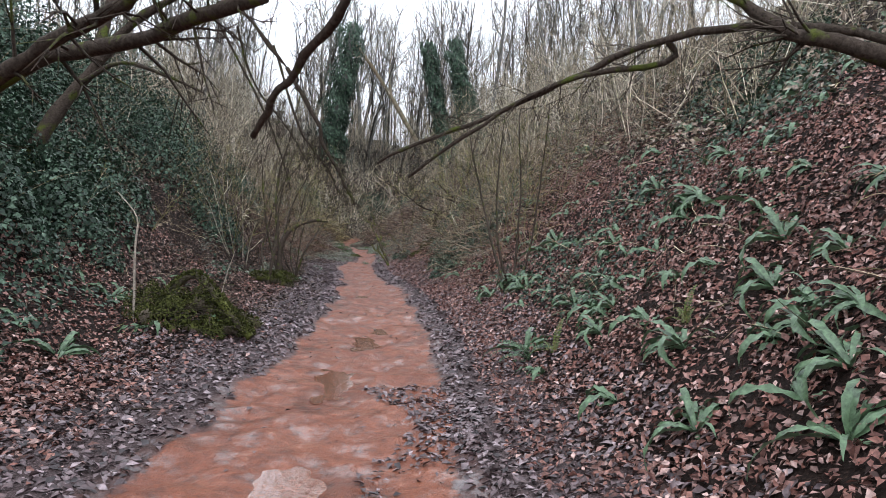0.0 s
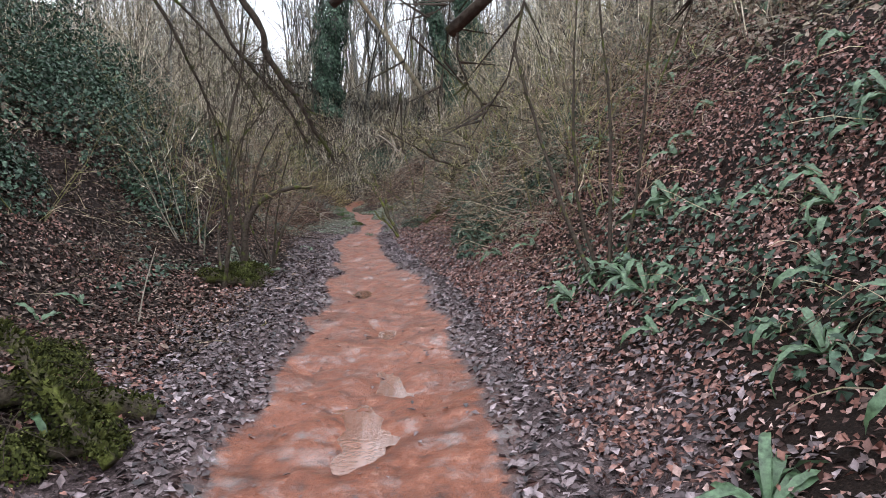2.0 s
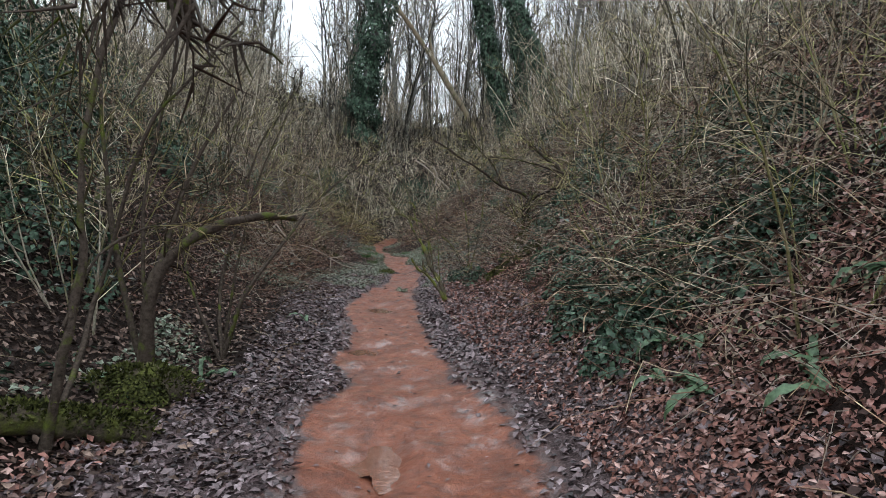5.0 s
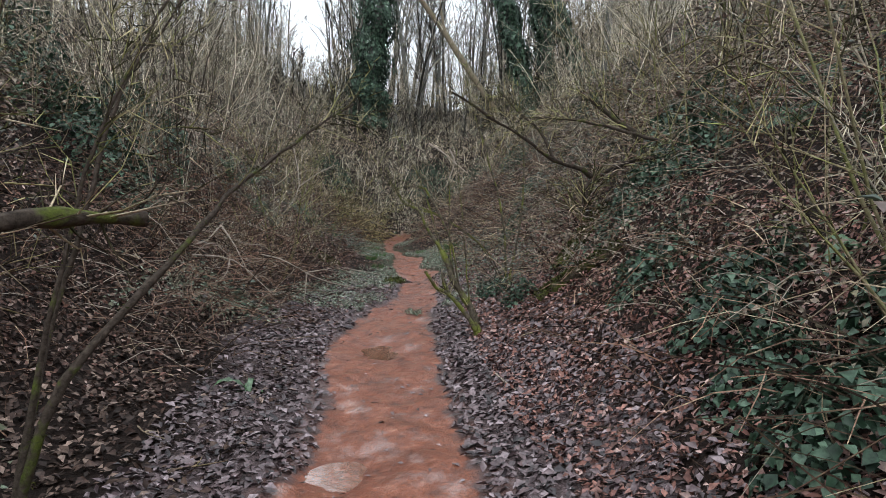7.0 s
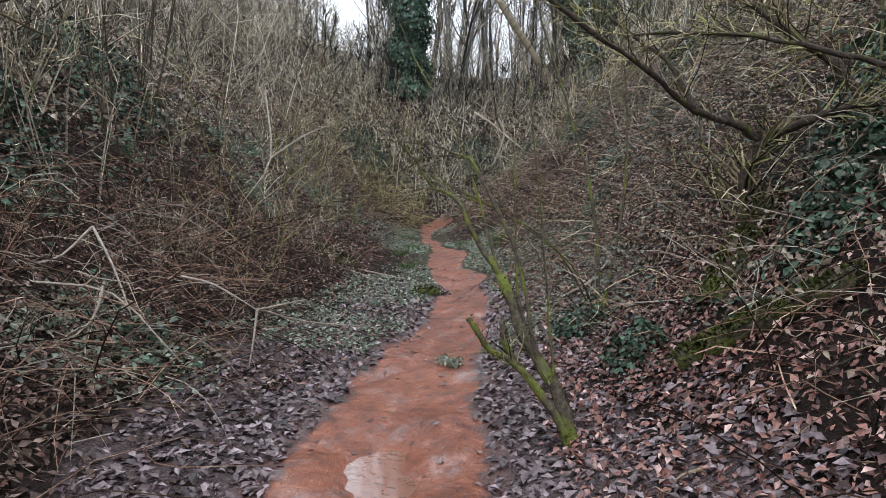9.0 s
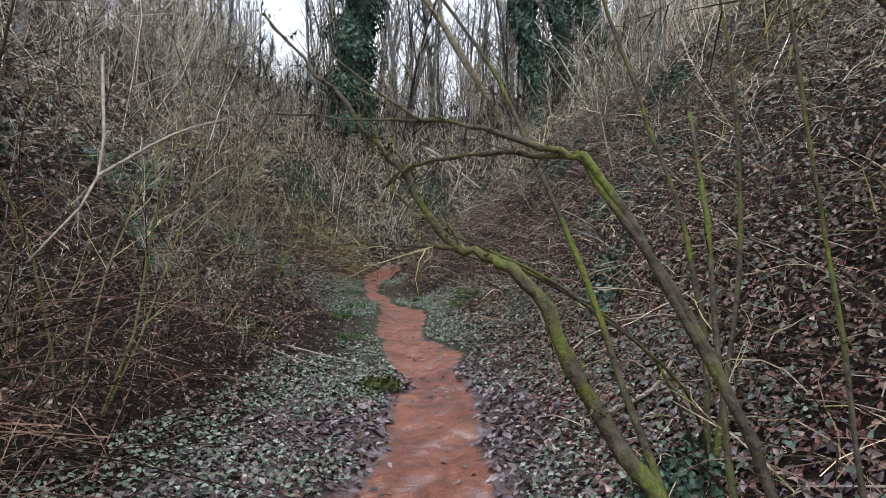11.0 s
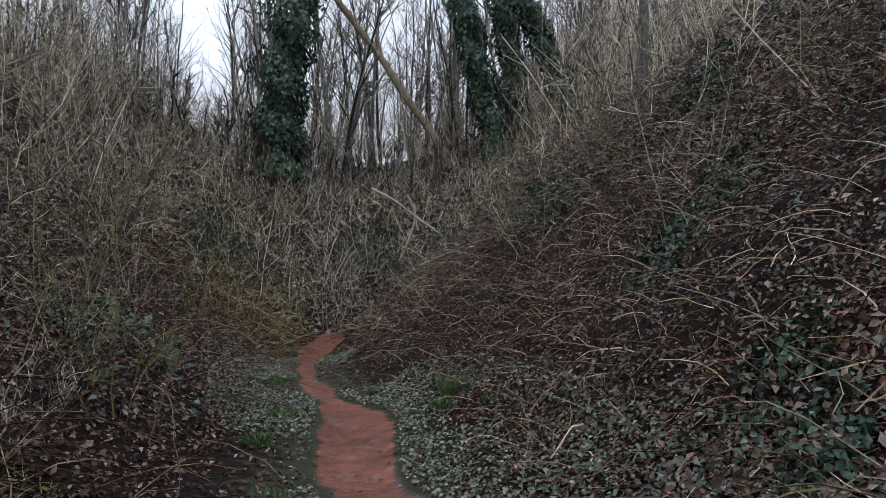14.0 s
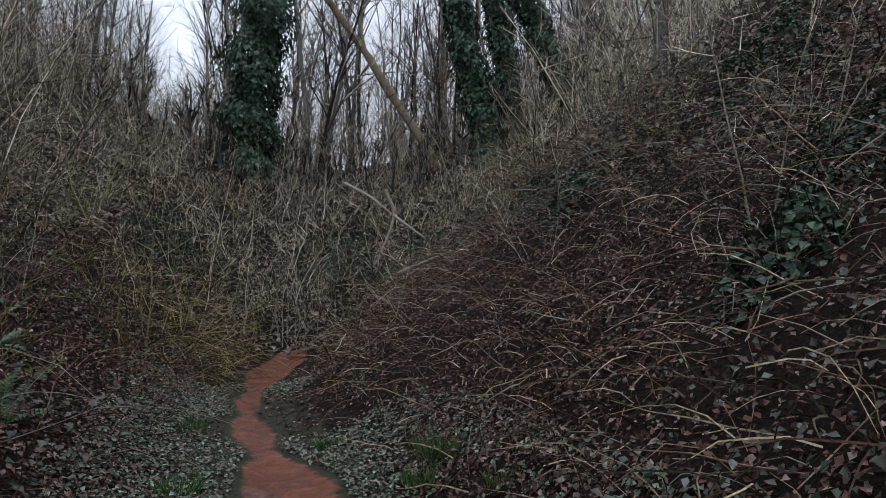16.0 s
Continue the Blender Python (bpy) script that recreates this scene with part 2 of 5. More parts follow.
M = {
    "ground": ground_material(),
    "bark": bark_material("dark_damp_bark", (0.020, 0.015, 0.012), (0.075, 0.058, 0.046), (0.10, 0.12, 0.025), 0.18),
    "mossy": bark_material("mossy_bark", (0.03, 0.024, 0.018), (0.115, 0.095, 0.07), (0.145, 0.16, 0.042), 0.36),
    "bright_moss": bark_material("thick_moss_bark", (0.03, 0.024, 0.018), (0.115, 0.095, 0.07), (0.17, 0.185, 0.045), 0.40),
    "straw": bark_material("straw_stems", (0.20, 0.16, 0.08), (0.42, 0.36, 0.18), (0.25, 0.25, 0.1), 0.2, True),
    "twig": bark_material("grey_brown_twig", (0.13, 0.105, 0.08), (0.43, 0.355, 0.27), (0.20, 0.21, 0.08), 0.22, True),
    "green_twig": bark_material("mossy_green_twig", (0.125, 0.11, 0.066), (0.33, 0.285, 0.18), (0.27, 0.275, 0.11), 0.42, True),
    "pale": bark_material("bleached_dead_wood", (0.19, 0.155, 0.125), (0.42, 0.36, 0.30), (0.2, 0.2, 0.1), 0.0),
    "far_bark": bark_material("far_grey_bark", (0.075, 0.072, 0.07), (0.19, 0.18, 0.17), (0.10, 0.115, 0.07), 0.25),
    "crest": bark_material("slim_grey_trunks", (0.06, 0.055, 0.052), (0.20, 0.185, 0.17), (0.13, 0.14, 0.09), 0.2, True),
    "rust_litter": leaf_material("rusty_dead_leaves", [(0.03, 0.015, 0.012), (0.14, 0.07, 0.053), (0.02, 0.011, 0.009), (0.22, 0.122, 0.097), (0.09, 0.045, 0.034), (0.42, 0.31, 0.27), (0.10, 0.054, 0.042), (0.045, 0.024, 0.019)], 0.55, 0.15, 0.0),
    "thin": bark_material("thin_pale_stems", (0.20, 0.175, 0.15), (0.60, 0.54, 0.46), (0.36, 0.35, 0.21), 0.25, True),
    "moss": leaf_material("cushion_moss", [(0.022, 0.025, 0.009), (0.075, 0.083, 0.022), (0.04, 0.046, 0.013), (0.105, 0.11, 0.034)], 0.9, 0.1, 0.0),
    "litter": leaf_material("fallen_brown_leaves", [(0.045, 0.022, 0.018), (0.22, 0.10, 0.08), (0.11, 0.053, 0.043), (0.32, 0.175, 0.152), (0.08, 0.04, 0.033), (0.58, 0.40, 0.36), (0.19, 0.085, 0.066), (0.30, 0.15, 0.12)], 0.5, 0.2, 0.0),
    "pale_litter": leaf_material("tan_dead_leaves", [(0.10, 0.072, 0.055), (0.31, 0.24, 0.185), (0.17, 0.127, 0.097), (0.44, 0.35, 0.28), (0.15, 0.137, 0.075), (0.25, 0.19, 0.15), (0.10, 0.135, 0.08)], 0.6, 0.3, 0.0),
    # dark brown leaves, deepened further to carry the shade under the left scrub
    "shaded_litter": leaf_material("shade_darkened_leaves", [(0.022, 0.014, 0.011), (0.075, 0.045, 0.034), (0.04, 0.024, 0.02), (0.12, 0.08, 0.062), (0.03, 0.018, 0.015), (0.26, 0.185, 0.15)], 0.55, 0.15, 0.0),
    "wet_litter": leaf_material("wet_trodden_leaves", [(0.028, 0.020, 0.022), (0.15, 0.105, 0.11), (0.065, 0.044, 0.047), (0.20, 0.148, 0.156), (0.095, 0.06, 0.06), (0.30, 0.235, 0.248)], 0.42, 0.4, 0.0),
    "fern": leaf_material("glossy_strap_fern", [(0.018, 0.045, 0.018), (0.045, 0.098, 0.042), (0.11, 0.175, 0.095), (0.03, 0.068, 0.026)], 0.38, 0.42, 0.12),
    "old_fern": leaf_material("yellowing_fern", [(0.10, 0.13, 0.03), (0.16, 0.15, 0.05), (0.07, 0.10, 0.03)], 0.5, 0.4, 0.15),
    "ivy": leaf_material("dark_ivy", [(0.016, 0.034, 0.020), (0.04, 0.076, 0.046), (0.12, 0.185, 0.125), (0.026, 0.05, 0.03)], 0.42, 0.25, 0.1),
    "bramble": leaf_material("bramble_leaves", [(0.03, 0.05, 0.032), (0.06, 0.09, 0.062), (0.15, 0.18, 0.15), (0.08, 0.045, 0.035), (0.04, 0.06, 0.036), (0.10, 0.06, 0.05)], 0.4, 0.5, 0.15),
    "weed": leaf_material("low_green_weeds", [(0.06, 0.085, 0.05), (0.17, 0.215, 0.15), (0.36, 0.41, 0.32), (0.12, 0.14, 0.085), (0.20, 0.17, 0.13)], 0.5, 0.4, 0.15),
    "water": water_material(),
    "cane": bark_material("bramble_cane", (0.06, 0.034, 0.027), (0.22, 0.14, 0.107), (0.38, 0.31, 0.22), 0.2, True),
    "grass": leaf_material("short_grass", [(0.05, 0.10, 0.03), (0.09, 0.17, 0.05), (0.12, 0.19, 0.08)], 0.5, 0.3, 0.2),
}

# ---------------------------------------------------------------- lie of the land
S = 0.933
PY = (-5.6, 3.3, 4.4, 6.0, 8.0, 9.5, 11.4, 13.0, 14.6, 16.3, 17.7, 18.6, 19.9, 21.2, 22.2, 23.2, 24.4, 25.7, 27.1, 28.0, 29.4, 30.2, 31.6, 33.0, 34.0, 35.4, 36.5, 42.0)
PL = (-2.05, -1.21, -1.03, -0.82, -0.66, -0.68, -0.52, -0.46, -0.38, -0.50, -0.62, -0.70, -0.62, -0.42, -0.22, -0.02, -0.15, -0.30, -0.25, -0.30, -0.58, -0.76, -0.88, -0.97, -0.88, -0.60, -0.20, 2.0)
PR = (0.28, 0.65, 0.79, 0.78, 0.98, 1.03, 0.95, 0.85, 0.68, 0.48, 0.42, 0.38, 0.43, 0.56, 0.58, 0.52, 0.36, 0.25, 0.20, 0.10, -0.22, -0.42, -0.54, -0.52, -0.35, -0.12, 0.25, 2.4)
GY = (-37, -4.7, 1.9, 5.6, 9.3, 13.0, 16.8, 20.0, 22.4, 25.0, 28.0, 30.5, 33.0, 35.0, 38.0)
GZ = (-0.56, -0.15, 0.0, 0.056, 0.075, 0.13, 0.25, 0.32, 0.37, 0.45, 0.50, 0.54, 0.58, 0.66, 0.90)
RY = [v * S for v in (-10, 4, 8, 12, 15, 21, 25, 28, 31, 33, 35, 37, 39, 42, 60)]
RX = [v * S for v in (1.3, 1.7, 1.85, 1.8, 1.5, 1.35, 1.15, 1.05, 0.85, 0.25, 0.1, 0.35, 1.2, 2.5, 4.0)]
LY = [v * S for v in (-10, 4, 8, 12, 15, 18, 21, 25, 28, 32, 36, 40, 60)]
LX = [v * S for v in (-3.4, -3.2, -3.1, -3.0, -2.7, -2.3, -1.9, -1.6, -1.35, -1.5, -1.7, -1.5, -2.0)]


def soft(v, w=0.35):
    return w * np.logaddexp(0, v / w)


def lattice(x, y, seed):
    """Smooth random heights between whole-number corners."""
    xi, yi = np.floor(x), np.floor(y)
    fx, fy = x - xi, y - yi
    fx, fy = fx * fx * (3 - 2 * fx), fy * fy * (3 - 2 * fy)

    def corner(a, b):
        v = np.sin((a % 4096) * 127.1 + (b % 4096) * 311.7 + seed * 74.7) * 43758.5453
        return v - np.floor(v)
    top = corner(xi, yi) * (1 - fx) + corner(xi + 1, yi) * fx
    low = corner(xi, yi + 1) * (1 - fx) + corner(xi + 1, yi + 1) * fx
    return (top * (1 - fy) + low * fy) * 2 - 1


def hash_noise(x, y, scale, seed=0.0):
    """Uneven noise in about -1 to 1."""
    k = scale * 0.34
    x, y = np.asarray(x, float) * k, np.asarray(y, float) * k
    u, v = 0.8 * x - 0.6 * y + seed * 3.3, 0.6 * x + 0.8 * y - seed * 1.7
    return 1.1 * lattice(u, v, seed) + 0.55 * lattice(2.1 * u + 5, 2.1 * v, seed + 9) + 0.25 * lattice(4.3 * u, 4.3 * v + 7, seed + 4)


POOLS = ((-0.36, 3.55, 0.27, 0.34), (-0.16, 5.85, 0.2, 0.5), (0.22, 6.46, 0.07, 0.09), (0.11, 7.9, 0.2, 0.4), (0.3, 8.85, 0.16, 0.35), (0.31, 10.6, 0.13, 0.35), (0.06, 13.0, 0.16, 0.4), (-0.2, 15.75, 0.2, 0.34), (-0.16, 18.6, 0.22, 0.42))


def land(x, y):
    """Height of the ground."""
    x, y = np.asarray(x, float), np.asarray(y, float)
    base = np.interp(y, GY, GZ)
    right = soft(x - np.interp(y, RY, RX))
    left = soft(np.interp(y, LY, LX) - x)
    fade = 1 / (1 + np.exp(np.clip(-(y + 30) / 8, -50, 50)))
    z = base + 20.0 * (1 - np.exp(-right * 1.03 / 20.0)) * fade + 15.0 * (1 - np.exp(-left * 0.90 / 15.0)) * fade
    head = soft(y - 36.5, 0.9)
    z = z + 10.5 * (1 - np.exp(-head * 0.72 / 10.5)) * np.exp(-0.09 * np.minimum(right + left, 12))
    # hummock of rotten wood and moss beside the path
    z = z + 0.34 * np.exp(-((x + 1.95) / 0.50) ** 2 - ((y - 7.95) / 0.75) ** 2) + 0.16 * np.exp(-((x + 2.3) / 0.7) ** 2 - ((y - 12.7) / 0.9) ** 2)
    # dark scoop under the head slope
    z = z - 0.9 * np.exp(-((x - 0.85) / 0.45) ** 2 - ((y - 36.9) / 0.55) ** 2)
    out = np.clip((right + left) * 0.6, 0, 1)
    z = z + out * (0.16 * hash_noise(x, y, 1.1) + 0.06 * hash_noise(x, y, 3.7, 2.0))
    z = z + np.clip((y - 38) / 6, 0, 1) * np.clip((75 - y) / 10, 0, 1) * 0.55 * hash_noise(x, y, 0.5, 6.0)
    z = z + 0.018 * hash_noise(x, y, 5.0, 1.0) + 0.008 * hash_noise(x, y, 16.0, 0.6)
    pl, pr = np.interp(y, PY, PL), np.interp(y, PY, PR)
    inside = 1 / (1 + np.exp(np.clip(-np.minimum(x - pl, pr - x) / 0.07, -50, 50)))
    inside = np.where(y > 40, 0, inside)
    pool = np.zeros_like(z)
    for px, py, pa, pb in POOLS:
        pool = np.maximum(pool, np.exp(-np.minimum(((x - px) / pa) ** 2 + ((y - py) / pb) ** 2, 30) * 1.1))
    z = z - inside * (0.035 + (1 - 0.35 * pool) * (0.024 * hash_noise(x, y, 9.0, 3.0) + 0.014 * hash_noise(x, y, 21.0, 4.0)))
    z = z - 0.075 * pool
    return z


def zat(x, y):
    return float(land(x, y))


def mesh_from(name, verts, faces, mat, smooth=True):
    me = bpy.data.meshes.new(name)
    me.from_pydata(verts, [], faces)
    if mat:
        me.materials.append(mat)
    if smooth:
        me.polygons.foreach_set("use_smooth", [True] * len(me.polygons))
    me.update()
    return me


def grown_axis(lo, hi, fine_lo, fine_hi, step, growth=1.25):
    a = list(np.arange(fine_lo, fine_hi + 1e-6, step))
    s, v = step, a[0]
    before = []
    while v > lo:
        s *= growth
        v -= s
        before.append(v)
    s, v = step, a[-1]
    after = []
    while v < hi:
        s *= growth
        v += s
        after.append(v)
    return np.array(before[::-1] + a + after)


gx, gy = grown_axis(-900, 900, -3.6, 4.0, 0.075), grown_axis(-900, 1800, 1.5, 36, 0.085)
X2, Y2 = np.meshgrid(gx, gy)
Z2 = land(X2, Y2)
NX, NY = len(gx), len(gy)
idx = np.arange(NX * NY).reshape(NY, NX)
quads = np.stack([idx[:-1, :-1], idx[:-1, 1:], idx[1:, 1:], idx[1:, :-1]], -1).reshape(-1, 4)
gme = bpy.data.meshes.new("ground")
gme.from_pydata(np.stack([X2, Y2, Z2], -1).reshape(-1, 3).tolist(), [], quads.tolist())
gme.polygons.foreach_set("use_smooth", [True] * len(gme.polygons))
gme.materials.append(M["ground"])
cover = gme.color_attributes.new("cover", "FLOAT_COLOR", "POINT")
pl2, pr2 = np.interp(Y2, PY, PL), np.interp(Y2, PY, PR)
wob = 0.10 * hash_noise(X2, Y2, 2.6, 5.0)
edge = np.minimum(X2 - pl2, pr2 - X2)
mudv = np.clip(0.5 + (edge + wob + 0.10 * np.clip((26 - Y2) / 6, 0, 1)) / 0.34, 0, 1) * np.clip((36.2 - Y2) / 1.0, 0, 1)
corev = np.clip(0.5 + (edge + 1.3 * wob - 0.05 * np.clip((26 - Y2) / 6, 0, 1)) / 0.30, 0, 1)
shoulder = np.clip(0.5 + (np.minimum(X2 - (pl2 - 0.9), (pr2 + 0.75) - X2) + 2 * wob) / 0.6, 0, 1) * np.clip((26 - Y2) / 4, 0, 1)
grassv = np.clip(0.75 - np.abs(X2 - (pl2 + pr2) / 2 + 0.1) / 2.4, 0, 1) * np.clip((Y2 - 21.5) / 3, 0, 1) * np.clip((36 - Y2) / 3, 0, 1)
cover.data.foreach_set("color", np.stack([mudv, shoulder, grassv, corev], -1).ravel())
ground = tagged(new("ground", gme), "woodland floor of brown leaf litter with a wet red clay path", "ground", kind="structure")

# ---------------------------------------------------------------- growing things


class Soup:
    """Tapered tubes and leaf blades gathered into one mesh."""

    def __init__(self):
        self.v, self.f = [], []

    def tube(self, pts, radii, sides=5, cap=True):
        n0 = len(self.v)
        pts = [Vector(p) for p in pts]
        k = len(pts)
        side = None
        for i, p in enumerate(pts):
            d = (pts[min(i + 1, k - 1)] - pts[max(i - 1, 0)])
            d = d.normalized() if d.length > 1e-9 else Vector((0, 0, 1))
            if side is None:
                side = d.orthogonal().normalized()
            side = (side - d * side.dot(d))
            side = side.normalized() if side.length > 1e-6 else d.orthogonal().normalized()
            up = d.cross(side)
            for s in range(sides):
                a = 2 * math.pi * s / sides
                self.v.append(p + (side * math.cos(a) + up * math.sin(a)) * radii[i])
        for i in range(k - 1):
            a, b = n0 + i * sides, n0 + (i + 1) * sides
            for s in range(sides):
                t = (s + 1) % sides
                self.f.append((a + s, a + t, b + t, b + s))
        if cap:
            self.f.append(tuple(n0 + (k - 1) * sides + s for s in range(sides)))

    def leaf(self, p, d, n, length, width, fold=0.15):
        """A pointed leaf of four triangles, folded along its rib."""
        i = len(self.v)
        s = d.cross(n).normalized() * width * 0.5
        n = n.normalized() * fold * width
        self.v += [p, p + d * length * 0.45 + s + n, p + d * length - n, p + d * length * 0.45 - s + n]
        self.f += [(i, i + 1, i + 2), (i, i + 2, i + 3)]

    def mesh(self, name, mat, smooth=True):
        return mesh_from(name, [tuple(v) for v in self.v], self.f, mat, smooth)


def part(name, soup, mat, parent, label="", smooth=True):
    ob = new(name, soup.mesh(name, mat, smooth))
    ob.parent = parent
    if label:
        ob["label"] = label
    return ob


def smooth_line(pts, per=4):
    """A curve through the points (Catmull-Rom)."""
    pts = [Vector(p) for p in pts]
    ext = [pts[0] * 2 - pts[1]] + pts + [pts[-1] * 2 - pts[-2]]
    out = []
    for i in range(len(pts) - 1):
        a, b, c, d = ext[i:i + 4]
        for j in range(per):
            t = j / per
            out.append(0.5 * (2 * b + (c - a) * t + (2 * a - 5 * b + 4 * c - d) * t * t + (3 * b - a - 3 * c + d) * t ** 3))
    return out + [pts[-1]]


def wander(rng, p, d, length, steps, bend, lift):
    """A crooked line from p along d; lift turns it up (positive) or lets it droop."""
    pts, d = [Vector(p)], Vector(d).normalized()
    for _ in range(steps):
        d = (d + Vector((rng.uniform(-bend, bend), rng.uniform(-bend, bend), rng.uniform(-bend, bend) + lift))).normalized()
        pts.append(pts[-1] + d * length / steps)
    return pts


def sprout(rng, soup, line, r, count, length, depth, bend=0.35, lift=0.05, start=0.2, sides=3, steps=3, spread=(0.5, 1.1), least=0.0034):
    """Side twigs along a line, forking again depth times."""
    k = len(line)
    for _ in range(count):
        u = start + (1 - start) * rng.random() ** 0.8
        i = min(int(u * (k - 1)), k - 2)
        p = line[i].lerp(line[i + 1], u * (k - 1) - i)
        d = (line[i + 1] - line[i]).normalized()
        out = d.orthogonal().normalized()
        out.rotate(Matrix.Rotation(rng.uniform(0, 6.283), 3, d))
        a = rng.uniform(*spread)
        dd = d * math.cos(a) + out * math.sin(a)
        L = length * rng.uniform(0.45, 1.1) * (1.15 - 0.6 * u)
        rr = max(r * (1 - 0.6 * u) * 0.6, least)
        tw = wander(rng, p, dd, L, steps, bend, lift)
        soup.tube(tw, [rr * (1 - 0.75 * j / steps) for j in range(steps + 1)], sides, False)
        if depth:
            sprout(rng, soup, tw, rr, max(2, min(5, count // 3)), L * 0.55, depth - 1, bend, lift, 0.25, 3, 1 if 0.3 < L < 0.7 else 2, spread, least)


def thing(name, at, label, category, group="", kind=""):
    ob = new(name)
    ob.location = at
    ob.empty_display_size = 0.1
    return tagged(ob, label, category, group, kind)


def local(pts, base):
    return [Vector(p) - Vector(base) for p in pts]


def limb_tree(name, base, limbs, mat, twig_mat, label, seed, category="tree", twigs=7, twig_len=0.6, lift=0.03, depth=1, moss=None, least=0.0034):
    """A tree from fitted limb lines: (part name, points, first and last radius)."""
    rng = random.Random(seed)
    ob = thing(name, base, label, category)
    tw = Soup()
    for pname, pts, r0, r1 in limbs:
        line = smooth_line(local(pts, base), 4)
        k = len(line)
        wob = [p + Vector((rng.uniform(-1, 1), rng.uniform(-1, 1), rng.uniform(-1, 1))) * min(r0, 0.02) * 0.5 for p in line]
        wob[0] = line[0]
        s = Soup()
        s.tube(wob, [r0 + (r1 - r0) * (i / (k - 1)) ** 0.8 * 1.0 + 0.12 * r0 * rng.uniform(-1, 1) for i in range(k)], 8 if r0 > 0.03 else 6)
        part(pname, s, mat, ob)
        if twigs:
            sprout(rng, tw, wob, r1 * 0.8 + least, twigs, twig_len, depth, 0.4, lift, 0.3, least=least)
    if moss:
        rg = np.random.RandomState(seed)
        P, F = [], []
        for pname, pts, r0, r1 in limbs:
            line = smooth_line(local(pts, base), 4)
            for q in range(14):
                i = rg.randint(0, len(line) - 1)
                c = np.array(line[i].lerp(line[i + 1], float(rg.rand())))
                f = min(1.0, max(0.12, r0 / 0.03))
                P.append(c + rg.randn(moss // 14, 3) * 0.015 * f + [0, 0, 0.3 * r0])
                F += [f] * (moss // 14)
        P = np.concatenate(P)
        n = len(P)
        L = rg.uniform(0.010, 0.026, n) * np.array(F)
        tuft = new("moss", leaf_cloud("moss", P, rg.uniform(-1, 1, (n, 3)) + [0, 0, -0.4], rg.uniform(-1, 1, (n, 3)), L, L * 0.5, M["moss"]))
        tuft.parent = ob
        tuft["kind"] = "stuff"
    if tw.v:
        part("twig_spray", tw, twig_mat, ob, "thin crooked leafless twigs")["kind"] = "stuff"
    return ob


def leaf_cloud(name, P, D, N, L, W, mat, fold=0.18):
    """Many folded leaves in one mesh: places, directions, normals, lengths, widths."""
    D = D / np.linalg.norm(D, axis=1, keepdims=True)
    side = np.cross(D, N)
    side /= np.linalg.norm(side, axis=1, keepdims=True) + 1e-9
    N = np.cross(side, D)
    L, W = L[:, None], W[:, None]
    v = np.stack([P, P + D * L * 0.42 + side * W * 0.5 + N * W * fold, P + D * L - N * W * fold, P + D * L * 0.42 - side * W * 0.5 + N * W * fold], 1)
    n = len(P)
    i = np.arange(n)[:, None] * 4
    f = np.concatenate([i + [0, 1, 2], i + [0, 2, 3]], 1).reshape(-1, 3)
    me = bpy.data.meshes.new(name)
    me.vertices.add(n * 4)
    me.vertices.foreach_set("co", v.astype(np.float32).ravel())
    me.loops.add(len(f) * 3)
    me.loops.foreach_set("vertex_index", f.astype(np.int32).ravel())
    me.polygons.add(len(f))
    me.polygons.foreach_set("loop_start", np.arange(0, len(f) * 3, 3, dtype=np.int32))
    me.update(calc_edges=True)
    me.validate()
    me.materials.append(mat)
    return me


def slope_normal(x, y):
    e = 0.05
    n = np.stack([-(land(x + e, y) - land(x - e, y)) / (2 * e), -(land(x, y + e) - land(x, y - e)) / (2 * e), np.ones_like(x)], 1)
    return n / np.linalg.norm(n, axis=1, keepdims=True)


def joined(name, pieces, mat, label, category):
    """Many copies of far plants, joined into one mesh: (thing, pose) pairs."""
    vs, fs, base = [], [], 0
    for src, m in pieces:
        for ch in src.children:
            me = ch.data
            co = np.empty(len(me.vertices) * 3, np.float32)
            me.vertices.foreach_get("co", co)
            a = np.array(m)
            vs.append(co.reshape(-1, 3) @ a[:3, :3].T + a[:3, 3])
            fs += [tuple(base + i for i in p.vertices) for p in me.polygons]
            base += len(me.vertices)
    me = bpy.data.meshes.new(name)
    me.from_pydata(np.concatenate(vs).tolist(), [], fs)
    me.materials.append(mat)
    return tagged(new(name, me), label, category, kind="stuff")

# ---------------------------------------------------------------- trees beside the path
def toward(eye, pts, k):
    """Draws points nearer to a place by the factor k, or away from it."""
    e = Vector(eye)
    return [e + (Vector(p) - e) * k for p in pts]


def on_ground(x, y, sink=0.05):
    return (x, y, zat(x, y) - sink)


bA = on_ground(-3.7, 5.3)
limb_tree("leaning_tree", bA, [
    ("trunk", [bA, (-3.5, 5.25, 1.5), (-3.2, 5.15, 1.9), (-2.79, 4.99, 2.05)], 0.085, 0.055),
    ("limb", [(-2.79, 4.99, 2.05), (-2.19, 4.62, 2.32), (-1.96, 4.49, 2.36), (-1.36, 4.12, 2.4), (-1.02, 3.78, 2.43), (-0.53, 3.31, 2.46)], 0.055, 0.04),
    ("limb", [(-3.2, 5.15, 1.9), (-2.36, 4.34, 2.06), (-1.87, 4.08, 2.31), (-1.38, 3.72, 2.43), (-1.1, 3.5, 2.6)], 0.05, 0.035),
], M["bark"], M["bark"], "dark leaning woodland tree with bare limbs over the path", 11, twigs=18, twig_len=0.8, lift=-0.08)

bB = on_ground(3.3, 3.4)
